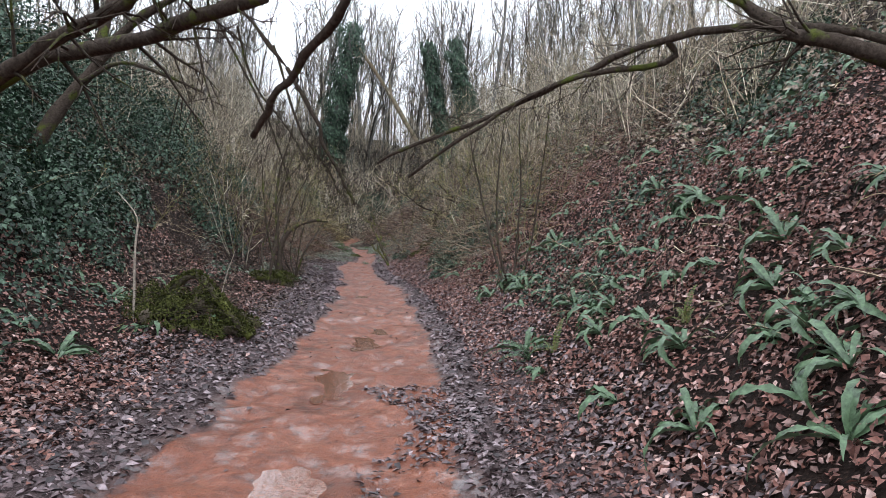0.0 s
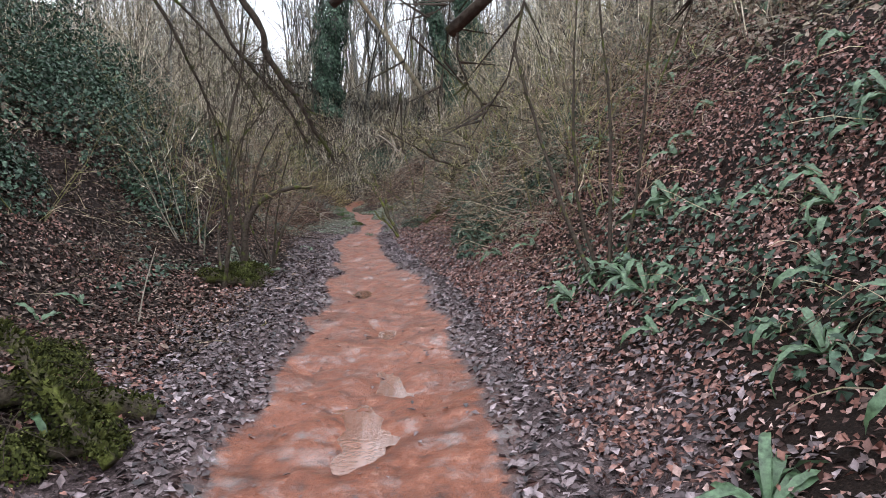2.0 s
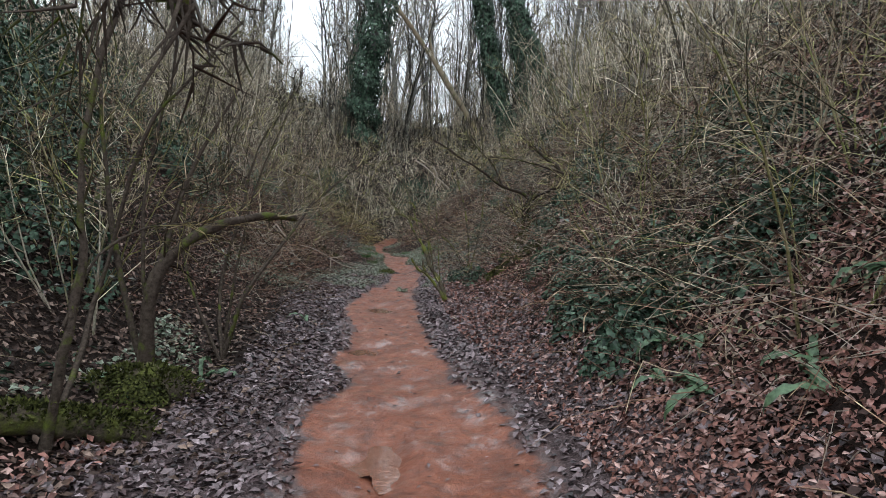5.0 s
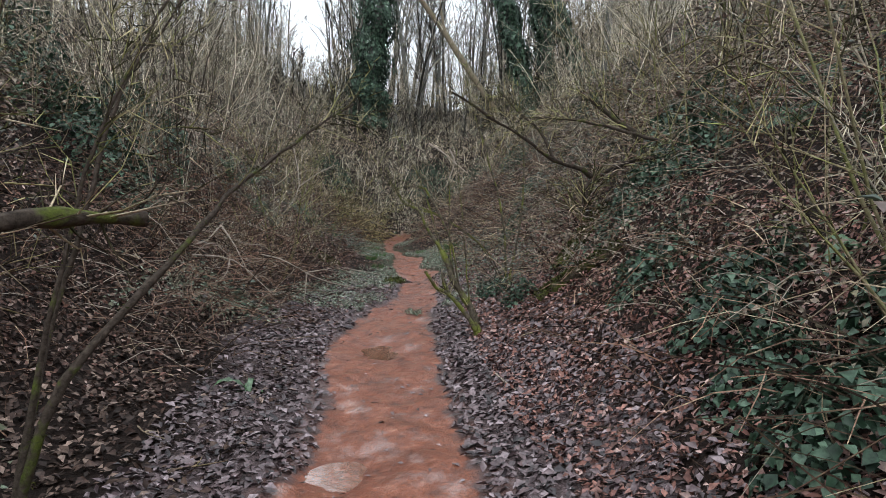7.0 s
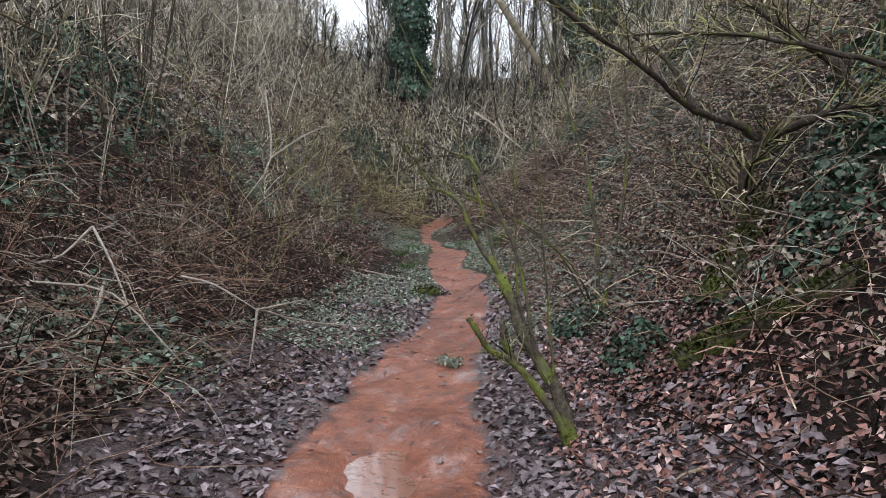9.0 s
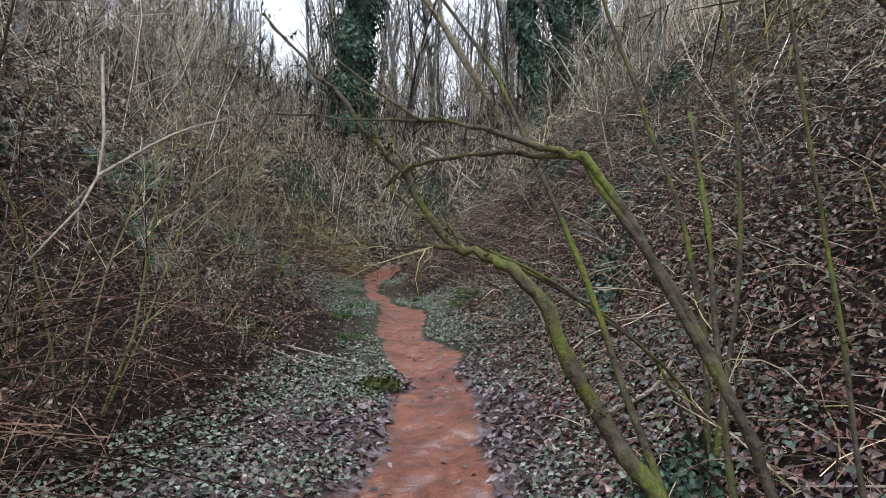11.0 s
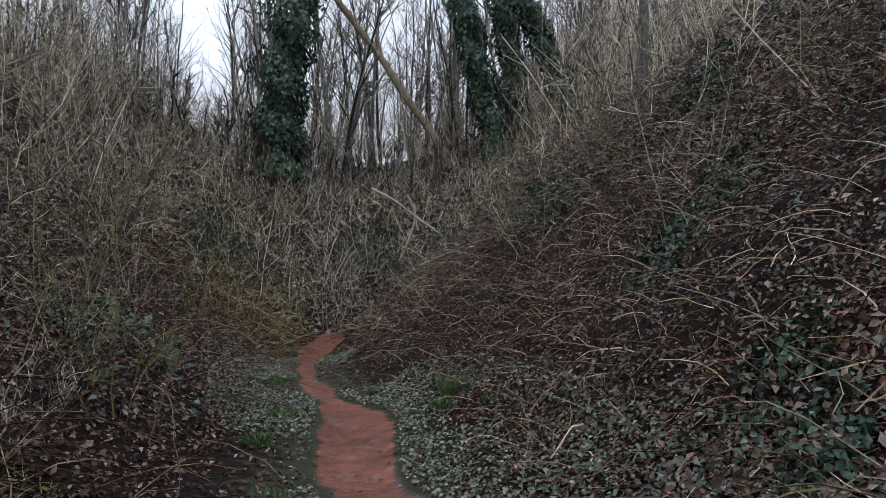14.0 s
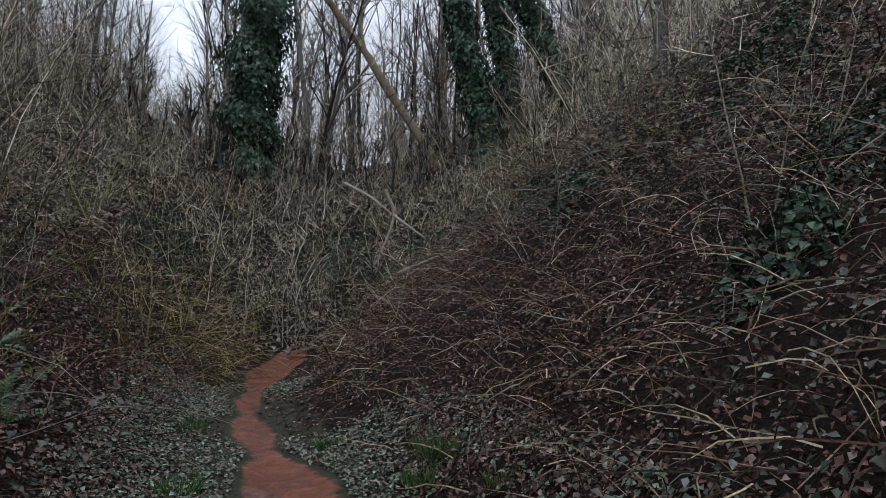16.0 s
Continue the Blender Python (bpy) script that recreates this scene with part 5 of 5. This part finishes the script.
while made < 250:
    y = rb.uniform(11.5, 37)
    right = rb.random() < 0.62
    x = float(np.interp(y, RY, RX)) + rb.uniform(-0.1, 4.5) if right else float(np.interp(y, LY, LX)) - rb.uniform(-0.1, 4.0)
    if y < 35.5 and abs(x - middle(y)) < (2.1 if y < 24 else 1.7):
        continue
    m = pose(x, y, zat(x, y), rb.uniform(-12, 12), rb.uniform(-12, 12), rb.uniform(0, 360))
    c = copy_thing(BRAMBLES[rb.choices(range(4), (4, 4, 3, 3) if right else (3, 2, 2, 4))[0]], m)
    s = rb.uniform(0.7, 1.3)
    c.scale = (s, s, s)
    made += 1
for o, (x, y) in zip(BRAMBLES, ((2.2, 24.8), (1.9, 26.6), (3.0, 28.4), (-2.6, 19.6))):
    o.location = (x, y, zat(x, y))


def tangle(name, n, y0, y1, lo, hi, reach, mat, seed, label, height=0.5, thick=1.0):
    """Countless thin dead stems arching over the slope."""
    rng = random.Random(seed)
    s = Soup()
    for _ in range(n):
        y = rng.uniform(y0, y1)
        x = lo(y) + (hi(y) - lo(y)) * rng.random()
        a = rng.uniform(0, 6.283)
        ln = reach * rng.uniform(0.4, 1.3)
        p = (x, y, zat(x, y) + rng.random() ** 2 * height)
        line = wander(rng, p, (math.cos(a), math.sin(a), rng.uniform(0.1, 1.1)), ln, 4, 0.3, -0.2)
        r = rng.uniform(0.0016, 0.0042) * thick
        s.tube(line, [r, r, r * 0.85, r * 0.7, r * 0.4], 3, False)
    return tagged(new(name, s.mesh(name, mat, False)), label, "dead stems", kind="stuff")


def rx(k):
    return lambda v: float(np.interp(v, RY, RX)) + k


def lx(k):
    return lambda v: float(np.interp(v, LY, LX)) + k


tangle("dead_stems", 5600, 19, 37, rx(-0.1), rx(4.5), 0.55, M["cane"], 41, "reddish-brown tangle of dead bramble stems on the bank", 0.6)
tangle("dead_stems", 1000, 19, 37, rx(0.2), rx(5), 0.5, M["pale"], 42, "pale bleached dead stems over the bramble bank", 0.6, 1.25)
tangle("dead_stems", 2200, 10.5, 19, rx(0.0), rx(4), 0.8, M["cane"], 43, "brown dead stems and briars on the bank", 0.45)
tangle("dead_stems", 2600, 15, 36, lx(-4.0), lx(0.3), 0.8, M["cane"], 44, "grey-brown dead stems matted over the bank", 0.5)
tangle("dead_stems", 700, 10.5, 20, rx(0.3), rx(4), 0.7, M["pale"], 45, "thin pale dead stems on the bank", 0.4)
tangle("dead_stems", 700, 6, 16, lx(-4.0), lx(-0.1), 0.45, M["twig"], 46, "thin brown dead stems on the leafy bank", 0.3)
tangle("brush_pile", 450, 17.2, 20.8, lambda v: -2.9, lambda v: -1.25, 0.9, M["cane"], 48, "heap of dead grey-brown twigs beside the path", 0.9)
tangle("brush_pile", 110, 17.4, 20.6, lambda v: -2.7, lambda v: -1.35, 0.8, M["pale"], 49, "bleached dead twigs in a heap beside the path", 0.9)
tangle("brush_pile", 420, 12.5, 15.5, lambda v: 1.75, lambda v: 3.6, 1.0, M["twig"], 50, "heap of dead briars on the bank", 0.7)
tangle("brush_pile", 700, 19.0, 24.0, lambda v: -3.2, lambda v: -1.35, 0.8, M["cane"], 51, "dark brown bramble tangle at the foot of the bank", 0.7)
tangle("dead_stems", 480, 32.0, 34.6, lambda v: -2.3, lambda v: -0.95, 1.0, M["straw"], 54, "yellowish straw stems in a tuft at the foot of the bank", 0.9)
tangle("dead_stems", 3600, 19, 36, rx(-0.2), rx(4.0), 0.45, M["twig"], 55, "fine grey dead stems over the bramble bank", 0.7)
tangle("dead_stems", 1500, 33.5, 41, lambda v: -4.5, lambda v: 5.5 if v > 36 else -1.4, 1.2, M["twig"], 56, "tangled brown dead stems at the valley head", 1.0)
tangle("dead_stems", 900, 3, 11, rx(0.5), rx(6), 0.5, M["twig"], 47, "thin dead stems among ferns on the bank", 0.2)


def green_cover(name, n, y0, y1, lo, hi, size, height, mat, label, bare, seed):
    """Small leaves in patches over the ground."""
    x, y = scatter(n, y0, y1, lo, hi)
    k = hash_noise(x, y, 1.7, seed) + rl.uniform(-0.25, 0.25, n) > bare
    k &= clear_of_path(x, y, 0.06)
    x, y = x[k], y[k]
    m = len(x)
    nrm = slope_normal(x, y) + rl.uniform(-0.6, 0.6, (m, 3))
    d = np.cross(nrm, rl.uniform(-1, 1, (m, 3)))
    L = size * rl.uniform(0.6, 1.3, m)
    p = np.stack([x, y, land(x, y) + rl.rand(m) ** 1.5 * height + 0.01], 1)
    return tagged(new(name, leaf_cloud(name, p, d, nrm, L, L * rl.uniform(0.55, 0.9, m), mat)), label, "low plants", kind="stuff")


green_cover("ground_ivy", 22000, 4, 20, lambda v: np.interp(v, LY, LX) - 5, lambda v: np.interp(v, LY, LX) + 0.3, 0.075, 0.16, M["ivy"], "dark green ivy in patches over the bank", 0.15, 1.0)
green_cover("ground_ivy", 22000, 6, 20, lambda v: np.interp(v, RY, RX) + 0.4, lambda v: np.interp(v, RY, RX) + 6, 0.07, 0.14, M["ivy"], "green ivy trailing over the leafy bank", 0.25, 2.0)
green_cover("bramble_leaves", 46000, 19, 38, lambda v: np.interp(v, RY, RX) - 0.2, lambda v: np.interp(v, RY, RX) + 5.5, 0.036, 0.6, M["bramble"], "scattered small bramble leaves over the bank", 0.05, 3.0)
green_cover("bramble_leaves", 14000, 18, 38, lambda v: np.interp(v, LY, LX) - 4.5, lambda v: np.interp(v, LY, LX) + 0.2, 0.055, 0.4, M["bramble"], "scattered green leaves over the bank", 0.12, 4.0)
green_cover("low_weeds", 62000, 20.5, 33.5, lambda v: np.interp(v, PY, PL) - 1.2, lambda v: np.interp(v, PY, PR) + 1.25, 0.034, 0.05, M["weed"], "low green weeds on both sides of the narrow path", -0.35, 5.0)
green_cover("moss_and_weeds", 12000, 13, 20, lambda v: np.interp(v, PY, PL) - 1.8, lambda v: np.interp(v, PY, PL) - 0.6, 0.05, 0.07, M["weed"], "small green plants among wet leaves", 0.3, 6.0)


def ivy_clump(x, y, r, h, n, size, seed, label, mat="ivy", name="ivy_clump", category="ivy"):
    """A mound of leaves on thin stems."""
    rng = np.random.RandomState(seed)
    rr = random.Random(seed)
    z = zat(x, y)
    ob = thing(name, (x, y, z), label, category)
    s = Soup()
    for _ in range(7):
        a = rr.uniform(0, 6.283)
        s.tube(wander(rr, (0, 0, -0.05), (math.cos(a), math.sin(a), 1.2), max(r, h) * 0.9, 4, 0.25, -0.1), [0.005, 0.005, 0.004, 0.003, 0.002], 3, False)
    part("stalk", s, M["twig"], ob)
    a, q = rng.rand(n) * 6.283, np.sqrt(rng.rand(n)) * r
    px, py = q * np.cos(a), q * np.sin(a)
    lump = 0.75 + 0.35 * np.sin(a * 3 + seed) * q / r
    top = h * np.sqrt(np.clip(1 - (q / r) ** 2, 0, 1)) * lump
    pz = land(x + px, y + py) - z + top * rng.rand(n) ** 0.5 + 0.02
    out = np.stack([px / r, py / r, 0.7 + rng.rand(n) * 0.5], 1)
    N = out + rng.uniform(-0.5, 0.5, (n, 3))
    D = np.cross(N, rng.uniform(-1, 1, (n, 3))) + [0, 0, -0.3]
    L = size * rng.uniform(0.6, 1.3, n)
    lv = new("leaves", leaf_cloud("leaves", np.stack([px, py, pz], 1), D, N, L, L * 0.8, M[mat]))
    lv.parent = ob
    lv["kind"] = "stuff"
    return ob


CLUMPS = ((2.31, 14.88, 0.4), (2.01, 13.99, 0.35), (1.75, 14.67, 0.3), (1.78, 13.69, 0.35), (2.48, 13.72, 0.4), (2.66, 13.37, 0.35), (3.76, 16.67, 0.5), (3.4, 14.93, 0.45), (2.0, 17.5, 0.3), (2.01, 16.04, 0.35), (1.77, 15.32, 0.25), (2.61, 19.57, 0.4), (2.45, 19.3, 0.4), (2.51, 26.2, 0.35), (4.56, 28.88, 0.6), (2.99, 30.25, 0.4), (3.41, 26.7, 0.4), (2.92, 31.57, 0.5), (1.29, 19.52, 0.2), (1.14, 20.6, 0.22), (1.68, 23.4, 0.2), (1.83, 23.85, 0.25))
for i, (x, y, r) in enumerate(CLUMPS):
    ivy_clump(x, y, r, r * 1.3, int(620 * r / 0.35), 0.045 if r <= 0.25 else 0.06, 100 + i, "clump of glossy dark green ivy on the bank")
for i, (x, y, r, h, n) in enumerate(((-5.2, 9.6, 1.1, 1.5, 2600), (-6.4, 11.5, 1.5, 2.0, 3200), (-4.6, 12.6, 0.8, 1.1, 1400), (-6.0, 7.6, 1.2, 1.5, 2200), (5.4, 8.0, 0.9, 0.5, 700), (6.2, 10.2, 1.2, 0.7, 1000), (-4.8, 18.5, 1.0, 1.2, 1500), (-3.6, 20.5, 0.7, 0.9, 1000), (-4.6, 24.0, 0.9, 0.9, 1200), (3.6, 36.0, 1.2, 1.0, 1500), (-3.0, 37.0, 0.8, 1.0, 900), (-4.3, 7.9, 0.9, 1.5, 1900), (-4.1, 9.6, 0.8, 1.3, 1600), (-4.8, 6.4, 1.2, 1.9, 2400), (-5.6, 9.0, 1.4, 2.2, 2600), (-4.4, 11.0, 0.8, 1.2, 1300), (3.3, 20.3, 0.6, 0.7, 700), (3.0, 18.9, 0.5, 0.5, 500), (2.0, 37.6, 1.0, 1.2, 1000), (0.6, 39.0, 1.1, 1.2, 1000), (-7.5, 12.0, 1.7, 2.6, 2200), (-8.6, 15.2, 1.9, 2.8, 2200), (-7.2, 17.6, 1.5, 2.2, 1700), (-6.6, 14.0, 1.3, 1.8, 1500), (-3.3, 15.6, 0.7, 1.0, 800), (-6.3, 12.6, 1.5, 3.2, 2600), (-7.4, 10.4, 1.6, 3.4, 2800), (-5.8, 15.2, 1.2, 2.6, 1800), (-8.2, 13.6, 2.0, 4.2, 3200), (-6.8, 8.2, 1.5, 3.2, 2400), (-9.5, 11.5, 2.2, 4.6, 3200), (-5.0, 17.5, 1.2, 2.6, 1800), (-6.6, 18.8, 1.6, 3.2, 2400), (-5.6, 21.5, 1.1, 2.0, 1300), (-4.7, 15.8, 1.0, 2.2, 1500))):
    ivy_clump(x, y, r, h, int(n * 1.5), 0.07, 200 + i, "dense dark evergreen ivy bush on the bank", "ivy", "ivy_bush", "bush")


# ---------------------------------------------------------------- moss, logs, sticks, puddles
def mossy_log(pts, r, seed, label):
    rng = random.Random(seed)
    base = Vector(pts[0])
    ob = thing("mossy_log", base, label, "log")
    line = smooth_line(local(pts, base), 6)
    s = Soup()
    s.tube(line, [r * (0.85 + 0.3 * math.sin(i * 1.7 + seed) * 0.5 + rng.uniform(-0.12, 0.12)) for i in range(len(line))], 10)
    part("log", s, M["mossy"], ob)
    n = 1500
    rg = np.random.RandomState(seed)
    L = np.array([tuple(p) for p in line])
    i = rg.randint(0, len(L) - 1, n)
    a = rg.rand(n) * 6.283
    up = np.stack([np.cos(a) * 0.9, np.sin(a) * 0.9, np.abs(rg.randn(n)) + 0.1], 1)
    up /= np.linalg.norm(up, axis=1, keepdims=True)
    f = rg.rand(n)[:, None]
    p = L[i] * (1 - f) + L[i + 1] * f + up * r * rg.uniform(0.85, 1.12, n)[:, None]
    ln = rg.uniform(0.02, 0.05, n)
    ms = new("moss", leaf_cloud("moss", p, up + rg.uniform(-0.8, 0.8, (n, 3)), rg.uniform(-1, 1, (n, 3)), ln, ln * 0.5, M["moss"]))
    ms.parent = ob
    ms["kind"] = "stuff"
    return ob


def g3(x, y, dz=0.0):
    return (x, y, zat(x, y) + dz)


mossy_log([g3(-2.3, 7.3, 0.05), g3(-1.9, 7.55, 0.1), g3(-1.55, 7.8, 0.08), g3(-1.2, 8.1, 0.02)], 0.09, 1, "rotten log cushioned in green moss beside the path")
mossy_log([g3(-1.95, 7.1, 0.03), g3(-1.5, 7.35, 0.06), g3(-1.2, 7.6, 0.03)], 0.06, 2, "mossy dead branch lying beside the path")
for i, (x, y, r, h) in enumerate(((-2.0, 7.4, 0.26, 0.40), (-1.62, 7.75, 0.2, 0.34), (-1.3, 7.6, 0.16, 0.24), (-1.75, 8.2, 0.24, 0.3), (-2.4, 7.8, 0.24, 0.44), (-1.55, 7.25, 0.15, 0.22), (-1.65, 13.6, 0.22, 0.26), (-2.2, 9.2, 0.22, 0.26))):
    ivy_clump(x, y, r, h, int(2400 * r / 0.3), 0.024, 320 + i, "lumpy green moss cushion over dead wood by the path", "moss", "moss_mound", "moss")
mossy_log([g3(-2.2, 7.9, 0.12), g3(-1.85, 7.75, 0.34), g3(-1.45, 7.5, 0.26), g3(-1.15, 7.35, 0.05)], 0.05, 8, "mossy broken branch lying over dead wood by the path")
tangle("brush_pile", 150, 7.0, 8.4, lambda v: -2.5, lambda v: -1.3, 0.4, M["bark"], 53, "dark dead twigs heaped with moss beside the path", 0.35)
mossy_log([g3(-1.95, 13.75, 0.0), g3(-1.65, 13.8, 0.12), g3(-1.4, 13.85, 0.02)], 0.14, 4, "mossy root at the foot of a hazel")
mossy_log([g3(1.75, 19.5, 0.05), g3(2.1, 19.9, 0.08), g3(2.4, 20.2, 0.1)], 0.09, 5, "mossy root on the leafy bank")
mossy_log([g3(2.1, 18.6, 0.06), g3(1.75, 18.9, 0.06), g3(1.45, 19.1, 0.02)], 0.07, 6, "mossy fallen branch on the bank")
mossy_log([g3(-1.95, 12.6, 0.1), g3(-1.6, 12.8, 0.1), g3(-1.35, 13.0, 0.03)], 0.10, 7, "mossy dead wood among ferns")
ivy_clump(-0.22, 23.2, 0.2, 0.12, 420, 0.035, 301, "bright green tuft of moss at the path edge", "moss", "moss_tuft", "moss")
ivy_clump(-1.6, 24.5, 0.35, 0.15, 500, 0.04, 302, "yellow-green moss cushion at the foot of the bank", "moss", "moss_tuft", "moss")
ivy_clump(0.12, 20.3, 0.12, 0.08, 160, 0.03, 303, "small green plant growing in the mud", "weed", "weed_plant", "plant")


def grass_tuft(x, y, n, h, seed):
    rng = random.Random(seed)
    ob = thing("grass_tuft", (x, y, zat(x, y)), "bright green grass tuft beside the path", "grass", "grass tufts")
    s = Soup()
    for _ in range(n):
        a, q = rng.uniform(0, 6.283), rng.random() ** 0.5 * h * 0.7
        p = Vector((math.cos(a) * q, math.sin(a) * q, -0.01))
        d = Vector((math.cos(a) * 0.5 + rng.uniform(-0.3, 0.3), math.sin(a) * 0.5 + rng.uniform(-0.3, 0.3), 1)).normalized()
        s.leaf(p, d, Vector((rng.uniform(-1, 1), rng.uniform(-1, 1), 0.2)), h * rng.uniform(0.5, 1.1), 0.009, 0.1)
    part("blade_tuft", s, M["grass"], ob, "", False)["kind"] = "stuff"


for i, (x, y, n, h) in enumerate(((0.93, 27.55, 320, 0.22), (0.75, 27.2, 160, 0.15), (-0.85, 26.5, 160, 0.14), (-0.75, 27.6, 140, 0.16), (0.2, 28.8, 120, 0.12), (-0.62, 25.2, 100, 0.13), (1.1, 26.6, 90, 0.12), (-1.0, 29.5, 140, 0.16))):
    grass_tuft(x, y, n, h, 400 + i)


def stick(pts, r, mat, label, seed, forks=2):
    rng = random.Random(seed)
    base = Vector(pts[0])
    line = smooth_line(local(pts, base), 4)
    s = Soup()
    k = len(line)
    s.tube(line, [r * (1 - 0.65 * i / (k - 1)) for i in range(k)], 5)
    sprout(rng, s, line, r * 0.7, forks, 0.16, 0, 0.3, 0.0)
    ob = new("fallen_stick", s.mesh("fallen_stick", mat))
    ob.location = base
    return tagged(ob, label, "stick", "fallen sticks")


stick([g3(-1.35, 24.1, 0.02), g3(-1.02, 23.85, 0.05), g3(-0.7, 23.7, 0.03)], 0.012, M["pale"], "pale bare stick lying on the woodland floor", 1)
stick([g3(0.76, 17.2, 0.02), g3(0.8, 16.95, 0.03), g3(0.85, 16.7, 0.02)], 0.012, M["pale"], "pale bare stick lying on wet leaves", 2)
stick([g3(1.15, 21.6, 0.05), g3(1.4, 21.55, 0.06), g3(1.6, 21.7, 0.08)], 0.02, M["pale"], "short pale log on the leafy floor", 3)
stick([g3(-1.2, 24.4, 0.02), g3(-0.7, 24.1, 0.05), g3(-0.35, 23.9, 0.03)], 0.014, M["pale"], "pale branch lying beside the path", 4)
stick([g3(-2.45, 7.6), (-2.47, 7.6, 1.0), (-2.5, 7.7, 1.35), (-2.75, 7.8, 1.62)], 0.016, M["pale"], "pale crooked dead stem leaning from the bank", 5, 1)
stick([g3(-2.2, 10.9), (-2.15, 11.0, 0.5), (-2.05, 11.1, 0.9)], 0.010, M["pale"], "pale dead stem standing on the bank", 6, 1)
rk = random.Random(21)
for i in range(46):
    y = rk.uniform(4, 33)
    side = rk.choice((-1, 1))
    x = (float(np.interp(y, PY, PL)) - rk.uniform(0.3, 1.9)) if side < 0 else (float(np.interp(y, PY, PR)) + rk.uniform(0.3, 1.9))
    a, ln = rk.uniform(0, 6.283), rk.uniform(0.07, 0.16)
    stick([g3(x, y, 0.02), g3(x + math.cos(a) * ln, y + math.sin(a) * ln, 0.03), g3(x + math.cos(a + 0.3) * ln * 2, y + math.sin(a + 0.3) * ln * 2, 0.02)], rk.uniform(0.005, 0.011), M[rk.choice(("twig", "bark", "pale"))], "thin bare stick lying on fallen leaves", 500 + i)


def brush(name, lines, base, mat, label, seed, r=0.008):
    rng = random.Random(seed)
    ob = thing(name, base, label, "dead branch")
    for pts in lines:
        line = smooth_line(local(pts, base), 3)
        k = len(line)
        s = Soup()
        s.tube(line, [r * (1 - 0.6 * i / (k - 1)) for i in range(k)], 5)
        sprout(rng, s, line, r * 0.6, 3, 0.22, 0, 0.3, -0.05)
        part("branch", s, mat, ob)
    return ob


brush("dead_branches", [
    [(-1.74, 18.87, 1.42), (-1.58, 18.76, 1.23), (-1.42, 18.64, 0.97)],
    [(-1.74, 18.87, 1.42), (-1.84, 18.76, 1.28), (-1.92, 18.65, 1.24)],
    [(-1.62, 18.75, 1.14), (-1.62, 18.64, 0.98), (-1.69, 18.52, 0.87)],
    [(-1.44, 19.26, 1.11), (-1.24, 19.26, 1.06), (-0.96, 19.16, 0.93)],
    [(-0.96, 19.16, 0.93), (-0.96, 19.09, 0.78), (-0.97, 19.03, 0.63)],
    [(-0.96, 19.16, 0.93), (-0.73, 19.37, 0.96)],
    [(-1.44, 20.97, 2.46), (-1.3, 20.63, 1.88), (-1.45, 20.39, 1.53)],
    [(-1.3, 20.63, 1.88), (-1.05, 20.75, 2.07), (-0.85, 20.87, 2.17)],
    [(-0.99, 19.26, 0.92), (-0.78, 19.55, 0.79), (-0.48, 19.96, 0.68)],
    [(-1.98, 18.74, 1.14), (-1.58, 18.75, 1.08), (-1.18, 18.63, 0.76)],
], g3(-2.0, 18.9), M["pale"], "bleached dead branches hanging out of the scrub", 71, 0.0085)


def puddle(x, y, rx_, ry_, seed):
    """Standing water in a hollow of the path: a level sheet that the mud cuts off."""
    rng = random.Random(seed)
    n = 48
    a0, a1 = rng.uniform(0, 6.28), rng.uniform(0, 6.28)
    v = [(0, 0, 0)]
    for i in range(n):
        a = 6.2832 * i / n
        q = 1.25 + 0.24 * math.sin(3 * a + a0) + 0.18 * math.sin(7 * a + a1)
        v.append((rx_ * q * math.cos(a), ry_ * q * math.sin(a), 0))
    ob = new("puddle", mesh_from("puddle", v, [(0, 1 + i, 1 + (i + 1) % n) for i in range(n)], M["water"]))
    ob.location = (x, y, zat(x, y) + 0.03)
    return tagged(ob, "shallow muddy puddle on the red clay path", "puddle", "puddles on the path")


for i, (x, y, a, b) in enumerate(POOLS):
    puddle(x, y, a, b, 600 + i)

brush("dead_branches", [
    [(1.16, 34.42, 3.75), (1.33, 34.42, 3.3), (1.09, 34.31, 2.63), (0.97, 34.24, 2.41)],
    [(1.33, 34.42, 3.3), (1.8, 33.87, 2.86)],
    [(1.31, 33.48, 2.26), (1.93, 32.85, 2.53), (2.5, 32.23, 2.72)],
    [(0.5, 35.53, 4.04), (0.93, 34.97, 3.72), (1.33, 34.42, 3.3)],
], g3(1.5, 35.0), M["pale"], "fallen pale branch caught in scrub at the valley head", 72, 0.035)
